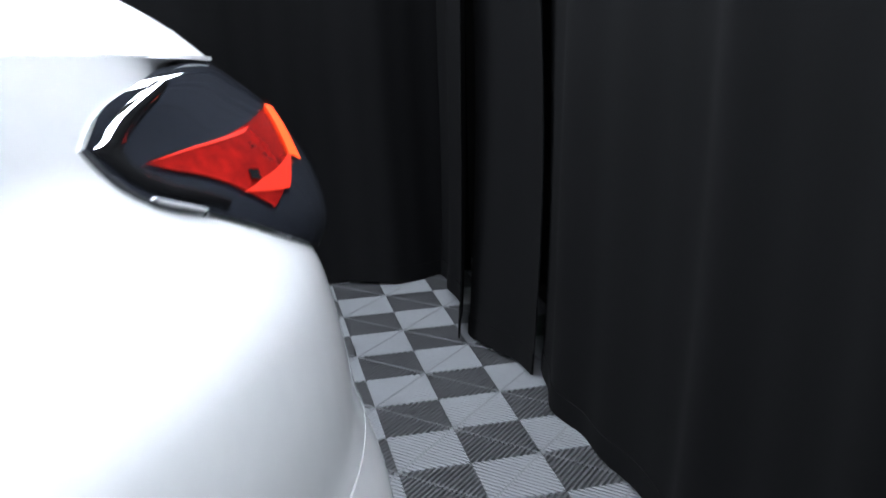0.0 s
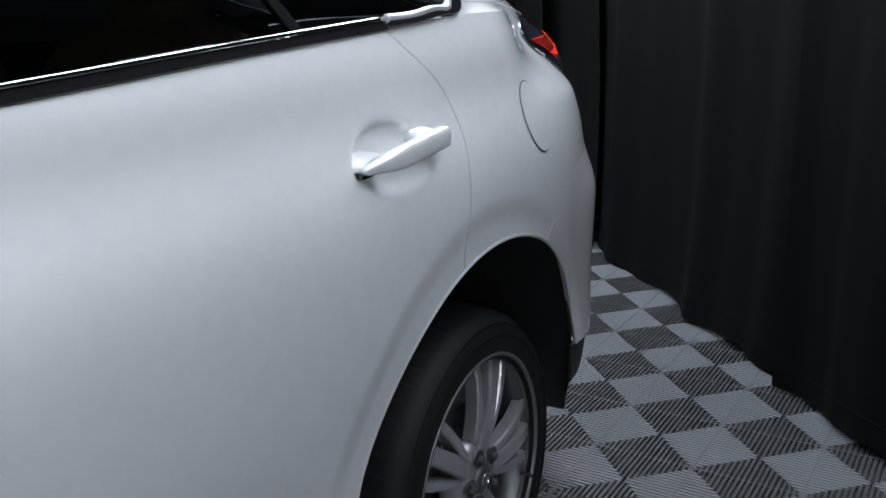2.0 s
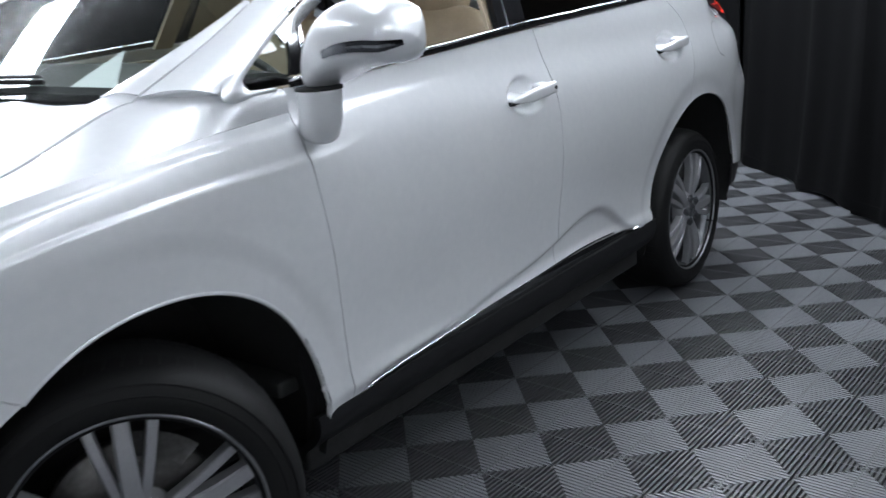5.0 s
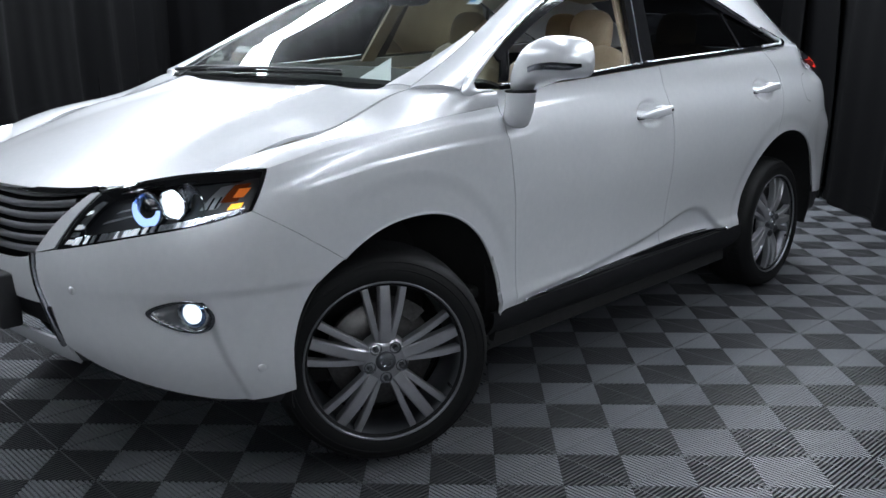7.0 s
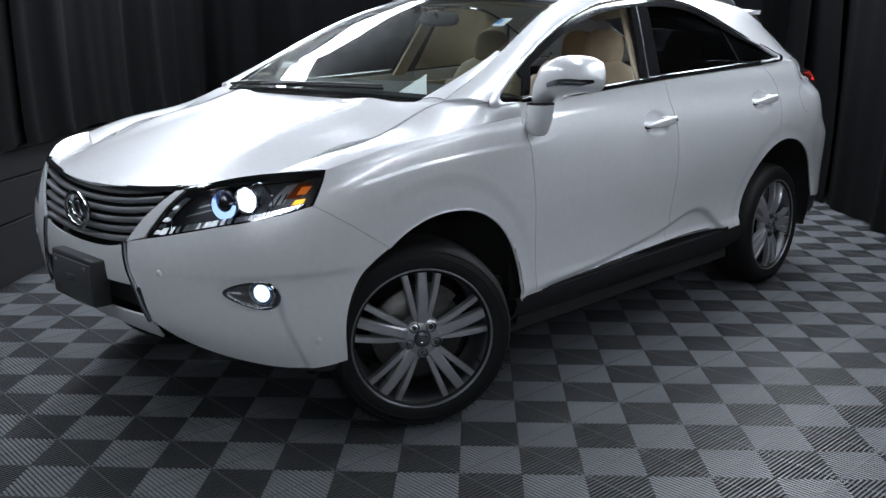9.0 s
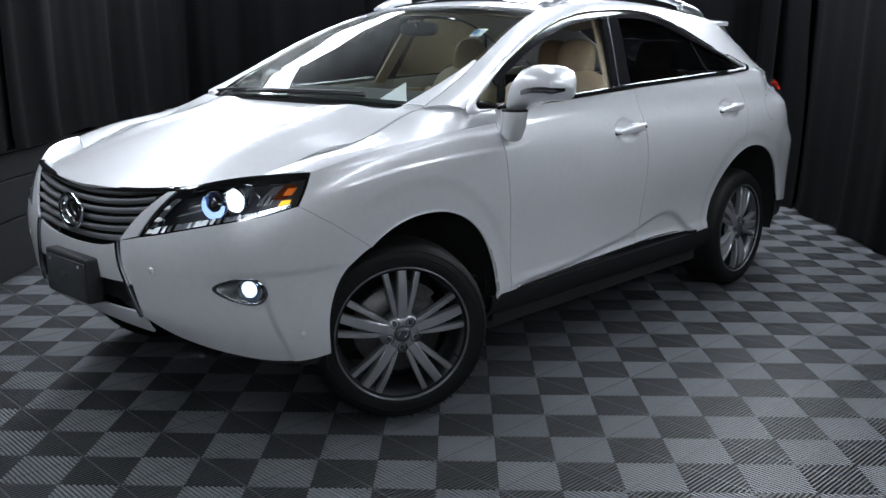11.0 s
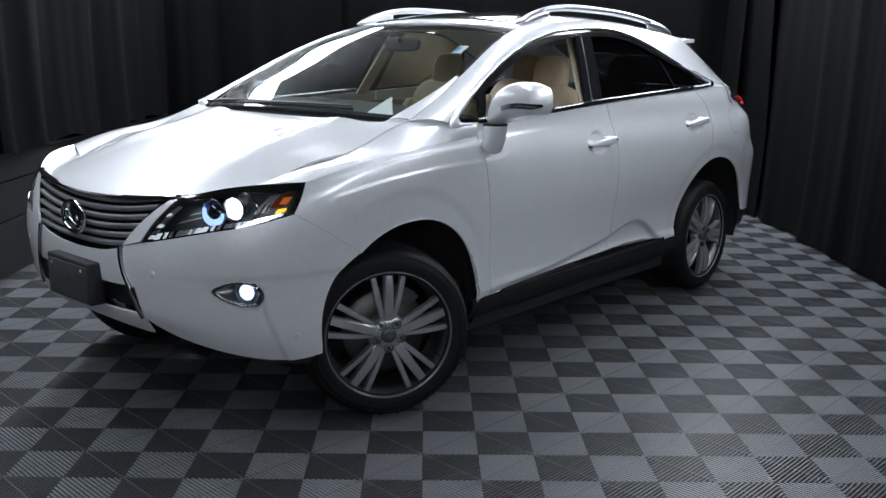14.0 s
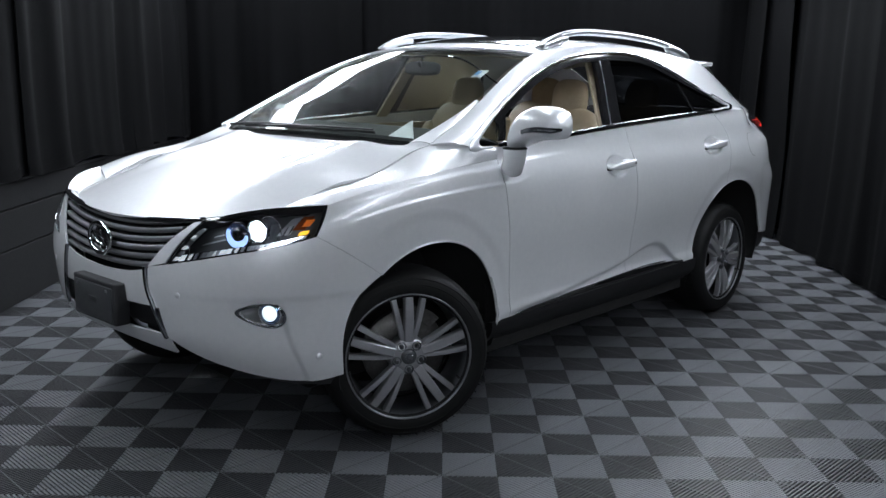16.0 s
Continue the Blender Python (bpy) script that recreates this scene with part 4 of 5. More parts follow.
        for rr in (1 - .58 * w, 1 - .29 * w, 1.0):
            arc_v.append((r * rr * math.cos(a), -.011 + .004 * (1 - rr), r * rr * math.sin(a)))
    for k in range(24):
        for j in range(2):
            arc_f.append((k * 3 + j, k * 3 + j + 1, k * 3 + j + 4, k * 3 + j + 3))
    part("blue_crescent", fix(moved((arc_v, arc_f), Matrix.Translation(c) @ q)), BLUE_LAMP, lamp, "blue glowing crescent")
    inset_piece("fin", ((.385, .78), (.415, .78), (.42, .93), (.40, .93)), -.03, CHROME, "chrome fin above the lamp", 2, 4)
    # inner corner: faceted chrome reflectors
    inset_piece("corner_reflector", ((.012, .03), (.13, .04), (.075, .36), (.015, .40)), -.016, CHROME, "bright faceted corner reflector", 3, 4)
    inset_piece("corner_strip", ((.018, .32), (.05, .31), (.075, .80), (.03, .84)), -.02, SATIN, "silver inner strip", 3, 8)
    # every second facet glows, standing in for the shine of a reflector
    for k in range(6):
        v0 = .08 + .12 * k
        inset_piece("facet", ((.015 + .004 * k, v0), (.055 + .002 * k, v0 + .01), (.05 + .003 * k, v0 + .07), (.022 + .004 * k, v0 + .08)), -.010 - .002 * (k % 2), SATIN if k % 2 else LED, "small bright facet", 2, 2, .003)
    for k in range(2):
        inset_piece("shelf", ((.12 + .05 * k, .40 + .16 * k), (.30, .44 + .15 * k), (.31, .47 + .15 * k), (.14 + .05 * k, .44 + .16 * k)), -.040, SATIN, "grey shelf line in the housing", 8, 2)
    # jewelled strip along the lower edge
    part("led_rail", fix(sheet(skin(lambda u, v: patch(.03 + .93 * u, .035 + (.175 - .07 * u) * v), -0.022), 40, 3)), CHROME, lamp, "silver light strip", 0.006)
    for k in range(40):
        u0 = .055 + .0220 * k
        h = .130 - .05 * k / 40
        inset_piece("led", ((u0, .055), (u0 + .016, .055), (u0 + .020 - .004 * (k % 3), .055 + h), (u0 + .004 * (k % 2), .05 + h)), -0.014, (LED, SATIN, LED, SATIN, CHROME)[(k * 2 + k // 3) % 5], "small white LED facet", 2, 2, 0.003)
    # outer end: reflector wall, side marker, small bulb
    inset_piece("side_wall", ((.70, .34), (.80, .30), (.84, .86), (.74, .84)), -.045, SATIN, "silver reflector wall", 5, 6)
    for u0 in (.745, .785):
        inset_piece("divider", ((u0, .30), (u0 + .012, .30), (u0 + .018, .55), (u0 + .006, .55)), -.03, CHROME, "small chrome divider", 2, 4)
    inset_piece("marker_back", ((.80, .42), (.90, .36), (.93, .80), (.83, .82)), -.036, AMBER_DARK, "dark amber marker lens", 5, 5)
    inset_piece("turn_lamp", ((.865, .48), (.925, .44), (.945, .66), (.875, .68)), -.030, AMBER, "amber side marker", 5, 4)
    inset_piece("turn_bulb", ((.865, .20), (.935, .17), (.94, .29), (.875, .32)), -.028, glow_amber, "lit amber lamp", 5, 3)
    inset_piece("brow", ((.14, .895), (.60, .86), (.60, .895), (.14, .935)), -.012, CHROME, "thin chrome brow", 14, 2)
    inset_piece("brow", ((.50, .86), (.86, .82), (.88, .845), (.50, .885)), -.022, DARK_CHROME, "dark upper brow", 14, 2)


glow_amber = glow("amber_bulb", (1.0, 0.55, 0.04), 1.3)
headlight(False), headlight(True)


def fog_lamp(mir):
    fix = mirrored if mir else (lambda d: d)
    s0, s1 = by_y(.668, .612)[0], by_y(.774, .59)[0]
    cs, cz, hs = (s0 + s1) / 2, .602, (s1 - s0) / 2

    def on(a, r, off):
        s = cs + hs * r * math.cos(a) + 0.02 * (1 - r)
        z = cz + 0.050 * r * math.sin(a) * (0.80 + 0.32 * math.cos(a)) - 0.008 * math.cos(a) * r
        return skin(lambda u, v: np.array((s, z)), off)(0, 0)
    base = part("fog_lamp", fix(sheet(lambda u, v: on(2 * math.pi * u, 1.0 - 0.78 * v, 0.003 - 0.045 * v ** .6), 48, 10)), POD, car, "lit fog lamp in a dark chrome pod")
    part("pod_edge", fix(sheet(lambda u, v: on(2 * math.pi * u, .93 + .13 * v, 0.002 + .002 * math.sin(math.pi * v)), 48, 3)), DARK_CHROME, base, "thin dark pod edge", 0.003)
    c = Vector(skin(lambda u, v: np.array((by_y(.746, .607)[0], .604)), -0.010)(0, 0))
    q = Vector((-1, -0.55, 0)).normalized().to_track_quat("-Y", "Z").to_matrix().to_4x4()
    part("fog_rim", fix(moved(revolve([(.038, .008), (.043, .010), (.046, .004), (.043, -.04)], 36), Matrix.Translation(c) @ q)), CHROME, base, "chrome ring")
    part("fog_halo", fix(moved(revolve([(.028, .010), (.034, .009), (.039, .002)], 36), Matrix.Translation(c) @ q)), BLUE_CHROME, base, "bluish lens rim")
    part("fog_bulb", fix(moved(revolve([(0.0005, .016), (.014, .0145), (.024, .011), (.030, .004)], 36), Matrix.Translation(c) @ q)), glow_fog, base, "lit white fog bulb")
    return base


glow_fog = glow("fog_bulb_light", (0.8, 0.93, 1.0), 1.1)
fog_lamp(False), fog_lamp(True)

# ---- car sides: sills, handles, windows, mirrors, lamps, wheels ----
both("rocker", lambda u, v: np.array((0.46 + 1.86 * u, -(0.890 + 0.010 * math.sin(math.pi * v) - 0.06 * (1 - v) ** 2), 0.290 + (0.107 + 0.018 * u) * v)), 40, 8, SILL_PLASTIC, "black plastic sill", 0.02)
both("sill_trim", flank(coons(xz((0.64, .386), (0.64, .406)), xz((2.16, .400), (2.16, .424)), xz((0.64, .386), (1.3, .402), (2.16, .400)), xz((0.64, .406), (1.3, .426), (1.75, .436), (2.16, .424))), 0.008), 60, 3, BLACK_GLOSS, "gloss black sill strip", 0.008)


def bright_line(name, curve, off, r, label, n=70):
    """A thin rounded chrome bead along a line of the car's side."""
    d = tube(lambda k: flank(lambda a, b: curve(k), off)(0, 0), r, n, 8)
    for q in (d, mirrored(d)):
        part(name, q, CHROME, car, label)


bright_line("sill_chrome", xz((0.62, .409), (1.1, .424), (1.60, .437), (1.78, .441), (2.0, .436)), 0.008, 0.0035, "thin chrome line on the sill", 50)


def arch_lip(curve, n):
    """The rolled edge of a wheel arch."""
    d = tube(lambda k: flank(lambda a, b: curve(k), -0.004)(0, 0), 0.0055, n, 8)
    for q in (d, mirrored(d)):
        part("arch_lip", q, PEARL, car, "rolled white wheel arch edge")


arch_lip(front_arch, 60)
arch_lip(arc(2.775, 0.385, 0.449, 178, 8, 1.066, 1.0, 1.04), 70)


def handle(mir, x0, x1, z0, z1, lock):
    """A flat, straight pull bar, pointed at the front, on two feet with dark gaskets."""
    fix = mirrored if mir else (lambda d: d)
    base = side(x0 - 0.06, z0)

    def f(u, v):
        x, z = x0 + (x1 - x0) * u, z0 + (z1 - z0) * u
        a = 2 * math.pi * v
        ca, sa = math.cos(a), math.sin(a)
        ca, sa = math.copysign(abs(ca) ** .5, ca), math.copysign(abs(sa) ** .5, sa)
        end = soft(min(u / .05, (1 - u) / .03))
        tall = 0.0175 * (0.40 + 0.58 * soft((u + .05) / 0.5)) * (0.35 + 0.65 * end)
        out = 0.011 + 0.017 * soft((u + .05) / .45)
        # the upper half leans back towards the door
        lean = 0.004 * max(sa, 0) ** 4
        return np.array((x, -(base + out + 0.0095 * ca * (0.35 + 0.65 * end) - lean), z + tall * sa))
    h = part("door_handle", fix(sheet(f, 40, 32, flip=True)), PEARL, car, "white pull door handle over a dished recess")

    def foot(xa, xb, za, zb, high, low, out):
        """A short pillar from the door to the bar, pointed at the front; its footprint by length and height."""
        def g(u, v):
            a = 2 * math.pi * u
            ca, sa = math.cos(a), math.sin(a)
            k = .5 + .5 * math.copysign(abs(ca) ** .7, ca)
            x, z = xa + (xb - xa) * k, za + (zb - za) * k
            z += (high if sa > 0 else low) * math.copysign(abs(sa) ** .7, sa) * (1 - .25 * v)
            y = side(x, z) - 0.006
            return np.array((x, -(y + (base + out - y) * v), z))
        return g
    slope = (z1 - z0) / (x1 - x0)
    for xa, xb, high, low in ((x0 + .001, x0 + .075, .017, .007), (x1 - .054, x1 - .004, .018, .015)):
        za, zb = z0 + slope * (xa - x0), z0 + slope * (xb - x0)
        part("handle_foot", fix(sheet(foot(xa, xb, za, zb, high, low, .016), 32, 4)), PEARL, h)
        part("handle_gasket", fix(sheet(foot(xa - .001, xb + .002, za - .008, zb - .008, high, low + .002, .009), 32, 2)), GAP, h, "dark rubber gasket")
    if lock:
        p = (x1 - 0.018, -(base + 0.0372), z1 - .001)
        part("lock", fix(moved(revolve([(0.0, .003), (.005, .003), (.006, -.003)], 16), Matrix.Translation(p))), GAP, h, "dark key lock")


for mir in (False, True):
    handle(mir, 1.327, 1.552, .996, 1.014, True)
    handle(mir, 2.376, 2.604, 1.043, 1.062, False)


def fuel_lid():
    cs, cz = 3.024, 1.033

    def ell(a, r):
        x = cs + 0.061 * r * math.cos(a)
        return np.array((x, cz + 0.069 * r * math.sin(a)))
    part("fuel_lid", sheet(lambda u, v: flank(lambda a, b: ell(2 * math.pi * u, max(v, .01)), 0.0025)(0, 0), 48, 6, flip=True), PEARL, car, "round white fuel lid")
    part("fuel_gap", sheet(lambda u, v: flank(lambda a, b: ell(2 * math.pi * u, 1.0 + .035 * v), 0.0012)(0, 0), 48, 1, flip=True), GAP, car, "dark gap round the fuel lid")


fuel_lid()
# window belts and chrome frame
belt_all = xz((0.535, 1.1345), (0.90, 1.148), (1.25, 1.167), (1.552, 1.184), (1.90, 1.199), (2.20, 1.213), (2.58, 1.229))


def belt_strip(z0, z1, off, mat_, label, name):
    def f(u, v):
        s, z = belt_all(u)
        return flank(lambda a, b: np.array((s, z + z0 + (z1 - z0) * v)), off)(0, 0)
    both(name, f, 70, 2, mat_, label, 0.006)


belt_strip(0.000, 0.014, 0.005, BLACK_GLOSS, "black rubber belt strip", "belt_seal")
bright_line("belt_chrome", lambda k: belt_all(k) + np.array((0, .0165)), 0.006, 0.0042, "chrome belt strip")


def top_strip(w0, w1, off, mat_, label, name):
    def f(u, v):
        u = 0.09 + 0.835 * u
        s, z = window_top(u)
        d = np.array(window_top(min(u + .01, 1))) - np.array(window_top(max(u - .01, 0)))
        d = d / (np.linalg.norm(d) + 1e-9)
        n2 = np.array((d[1], -d[0]))
        w = w0 + (w1 - w0) * v * (1 - .62 * soft((u - .72) / .2))
        return flank(lambda a, b: np.array((s, z)) + n2 * w, off)(0, 0)
    both(name, f, 90, 2, mat_, label, 0.006, flip=True)


bright_line("window_chrome", lambda k: window_top(.10 + .77 * k), 0.004, lambda k: .0048 * min(1, (1 - k) * 25 + .15), "chrome window surround", 90)
top_strip(0.008, 0.036, 0.001, BLACK_GLOSS, "black window frame", "window_frame")


sail_out = path((0.490, 1.131), (0.415, 1.127), (0.362, 1.124), (0.345, 1.133), (0.349, 1.154), (0.395, 1.188), (0.48, 1.232), (0.60, 1.290))
sail_in = path((0.490, 1.141), (0.434, 1.142), (0.413, 1.148), (0.409, 1.160), (0.424, 1.176), (0.475, 1.207), (0.55, 1.250), (0.61, 1.283))


def sail_chrome(u, v):
    """Wide bright corner where belt and window frame meet."""
    p = sail_out(u) + (sail_in(u) - sail_out(u)) * v
    return flank(lambda a, b: p, 0.005 + 0.006 * math.sin(math.pi * v))(0, 0)


both("sail_trim", sail_chrome, 50, 6, BRIGHT, "bright chrome window corner", 0.006, flip=True)
tail_out = path((2.62, 1.336), (2.72, 1.306), (2.80, 1.283), (2.843, 1.264), (2.832, 1.251), (2.79, 1.243), (2.70, 1.237), (2.58, 1.232))
tail_mid = path((2.62, 1.328), (2.71, 1.300), (2.775, 1.280), (2.806, 1.267), (2.800, 1.258), (2.76, 1.252), (2.69, 1.247), (2.58, 1.2425))
tail_in = path((2.62, 1.3235), (2.705, 1.2965), (2.765, 1.2785), (2.790, 1.268), (2.786, 1.261), (2.752, 1.2555), (2.69, 1.2515), (2.58, 1.2475))


def corner_band(a, b, off, round_=0.0):
    return lambda u, v: flank(lambda c, d: a(u) + (b(u) - a(u)) * v, off + round_ * math.sin(math.pi * v))(0, 0)


both("corner_seal", corner_band(tail_out, tail_mid, 0.004), 50, 3, BLACK_GLOSS, "black seal round the rear window corner", 0.006)
both("corner_chrome", corner_band(tail_mid, tail_in, 0.003, 0.004), 50, 6, BRIGHT, "chrome round the rear window corner", 0.006)


def pane(name, x0, x1, lean0, lean1, material, label, off=-0.012, thick=0.0, lo=0.015, hi=0.012):
    """Glass between belt and window top, from x0 to x1 at the belt; lean: how far the top is moved back."""
    def z_top(x):
        best = 0.0
        t0, t1 = 0.0, 1.0
        for _ in range(24):
            tm = (t0 + t1) / 2
            if window_top(tm)[0] < x:
                t0 = tm
            else:
                t1 = tm
        return window_top(t0)[1] - hi

    def z_low(x):
        return float(np.interp(x, [0.345, 0.9, 1.552, 2.20, 2.79, 2.85], [1.142, 1.150, 1.186, 1.215, 1.244, 1.248])) + lo

    def f(u, v):
        xb = x0 + (x1 - x0) * u
        lean = lean0 + (lean1 - lean0) * u
        x = xb + lean * v
        z = z_low(xb) + (max(z_top(x), z_low(xb) + .001) - z_low(xb)) * v
        return flank(lambda a, b: np.array((x, z)), off)(0, 0)
    obs = []
    for mir in (False, True):
        ob = part(name, sheet(f, 24, 16, mirror=mir), material, car, label, thick)
        if material in (TINT, WINDSHIELD, CLEAR):
            ob.visible_shadow = False
        obs.append(ob)
    return obs


pane("quarter_window", 0.39, 0.555, 0.0, 0.04, WINDSHIELD, "small clear front corner window")
pane("rear_door_window", 1.54, 2.37, 0.085, -0.10, TINT, "dark tinted rear door window")
pane("rear_quarter_window", 2.385, 2.80, -0.11, 0.0, TINT, "dark tinted rear corner window")
pane("mirror_post", 0.55, 0.582, 0.05, 0.065, BLACK_GLOSS, "black window post", -0.004, 0.01)
pane("post_chrome", 0.580, 0.588, 0.065, 0.068, CHROME, "thin chrome line on the window post", -0.001, 0.004)
pane("centre_pillar", 1.40, 1.555, 0.10, 0.09, BLACK_GLOSS, "gloss black door pillar", -0.002, 0.02, hi=0.004)
pane("pillar_line", 1.449, 1.4515, 0.10, 0.10, SATIN, "thin bright line on the door pillar", 0.0, 0.003, hi=0.01)
pane("rear_post", 2.365, 2.39, -0.10, -0.11, BLACK_GLOSS, "black rear window divider", -0.008, 0.01)


def mirror_unit(mir):
    fix = lambda d: moved(d, Matrix.Translation((0.028, 0, -0.012)))

    top = spline([(0, 1.285), (.2, 1.312), (.5, 1.322), (.75, 1.298), (.9, 1.255), (1, 1.20)])
    low = spline([(0, 1.195), (.3, 1.188), (.6, 1.172), (.8, 1.150), (1, 1.140)])

    def shell(u, v):
        """A rounded, tapered pod; u round it, v from the outer end to the door."""
        a = 2 * math.pi * u
        cy = -1.140 + 0.247 * v
        r = min(1.0, (max(v, 0) / 0.14) ** 0.45 if v < .14 else 1.0) * (1.0 if v < .88 else max(1 - ((v - .88) / .12) ** 3, .0) ** .5 * .4 + .6)
        cz, hz = (top(v) + low(v)) / 2, (top(v) - low(v)) / 2
        x_front, x_back = 0.515 - 0.05 * math.sin(math.pi * min(v * .8, 1)), 0.655 - 0.10 * v ** 3
        ca, sa = math.cos(a), math.sin(a)
        ex = (x_back - x_front) / 2 * r * math.copysign(abs(ca) ** (0.45 if ca > 0 else .85), ca)
        ez = hz * r * math.copysign(abs(sa) ** (0.6 if ca > 0 else .8), sa)
        return np.array(((x_front + x_back) / 2 + ex, cy, cz + ez))
    if mir:
        turn = Matrix.Translation((0.58, .905, -.07)) @ Matrix.Rotation(radians(-84), 4, "Z") @ Matrix.Translation((-0.53, -.93, 0))
        fix = lambda d: moved(mirrored(d), turn)
    base = part("mirror", fix(sheet(shell, 48, 30, flip=True)), PEARL, car, "white door mirror, folded in" if mir else "white door mirror, unfolded")
    part("mirror_foot", fix(tube(path((0.505, -.930, 1.148), (0.508, -.925, 1.10), (0.525, -.90, 1.058)), lambda k: 0.050 - 0.004 * k, 12, 20, 0.95)), PEARL, base, "white mirror foot")
    part("mirror_joint", fix(tube(path((0.505, -.930, 1.151), (0.505, -.930, 1.145)), 0.0515, 3, 20)), GAP, base, "dark joint line")
    part("indicator", fix(sheet(lambda u, v: shell(.535 + (.035 + .035 * (1 - u)) * (v - .35), .03 + .60 * u) + np.array((-0.004, -0.003, 0)), 20, 4, flip=True)), DARK_CHROME, base, "dark indicator strip")
    part("indicator_light", fix(sheet(lambda u, v: shell(.540 + .022 * (v - .4) * (1 - .6 * u), .03 + .36 * u) + np.array((-0.006, -0.005, 0)), 16, 2, flip=True)), CHROME, base, "bright indicator line")
    part("mirror_glass", fix(sheet(lambda u, v: np.array((0.648, -1.105 + 0.165 * u, 1.20 + 0.095 * v)), 6, 6)), CHROME, base, "mirror glass", 0.004)


mirror_unit(False), mirror_unit(True)


lamp_lo = path(by_x(3.365, 1.178), by_x(3.382, 1.150), by_x(3.452, 1.114), by_x(3.512, 1.086), by_x(3.585, 1.053), by_y(.60, 1.03, True), by_y(.42, 1.03, True))
lamp_hi = path(by_x(3.365, 1.178), by_x(3.388, 1.193), by_x(3.43, 1.204), by_x(3.50, 1.212), by_x(3.60, 1.212), by_y(.42, 1.19, True))
lamp_patch = coons(lambda v: np.array(by_x(3.365, 1.178)), path(by_y(.42, 1.03, True), by_y(.42, 1.19, True)), lamp_lo, lamp_hi)


def lens(u, v, out=0.0):
    """The curved outer face of the tail lamp."""
    return skin(lamp_patch, out + 0.004 + 0.050 * soft(u / .5) * math.sin(math.pi * min(max(v, 0), 1)) ** .6)(u, v)


LAMP_WEDGE = ((.115, .27), (.245, .08), (.50, .62), (.075, .37))
LAMP_STREAK = ((.355, .31), (.385, .28), (.445, .55), (.41, .58))
LAMP_OUTER = ((.50, .22), (.53, .22), (.56, .50), (.53, .50))
LAMP_LINE = ((.075, .37), (.13, .42), (.135, .435), (.075, .385))
LAMP_SPARK = ((.225, .20), (.245, .20), (.25, .25), (.23, .25))


def tail_lamp(mir):
    fix = mirrored if mir else (lambda d: d)

    def piece(name, corner, material, label, out, nu=16, nv=10, thick=0.0, parent=None):
        """A patch of the lens between four places (u, v)."""
        c = coons(path(corner[0], corner[3]), path(corner[1], corner[2]), path(corner[0], corner[1]), path(corner[3], corner[2]))
        return part(name, fix(sheet(lambda a, b: lens(*c(a, b), out), nu, nv)), material, parent or base, label, thick)
    base = part("tail_light", fix(sheet(lens, 44, 20)), SMOKE, car, "smoked tail lamp with a red wedge inside a chrome edge", 0.008)
    piece("lamp_red", LAMP_WEDGE, RED_LENS, "deep red wedge lens", 0.003, 20, 12)
    piece("lamp_glow", LAMP_STREAK, RED_GLOW, "glowing orange-red streak on the red wedge", 0.0045, 6, 12)
    piece("side_red", LAMP_OUTER, RED_LENS, "red outer reflector bar", 0.003, 4, 10)
    piece("upper_red", ((.085, .375), (.28, .455), (.30, .485), (.08, .39)), RED_MID, "glowing upper edge of the red wedge", 0.004, 14, 3)
    piece("lower_red", ((.20, .13), (.30, .17), (.37, .33), (.25, .21)), RED_MID, "glowing red corner of the wedge", 0.004, 8, 5)
    piece("lamp_line", LAMP_LINE, CHROME, "thin bright line on the red wedge", 0.0045, 10, 2)
    # chrome chip laid on the lens in place of a white sparkle
    piece("reflector", LAMP_SPARK, CHROME, "small chrome chip for the white sparkle", 0.005, 4, 4)
    rim_out = path((.20, .96), (.10, .92), (.04, .80), (.012, .5), (.03, .2), (.09, .07), (.16, .03))
    rim_in = path((.21, .90), (.13, .82), (.08, .70), (.058, .48), (.075, .28), (.12, .15), (.17, .08))

    def edge(k, d):
        """Chrome band round the front tip, wider at the tip."""
        q = rim_out(k) + (rim_in(k) - rim_out(k)) * d
        return lens(q[0], q[1], 0.002 + .004 * math.sin(math.pi * d))
    part("lamp_chrome", fix(sheet(edge, 40, 6)), CHROME, base, "chrome band inside the lamp's front edge", 0.0)


tail_lamp(False), tail_lamp(True)


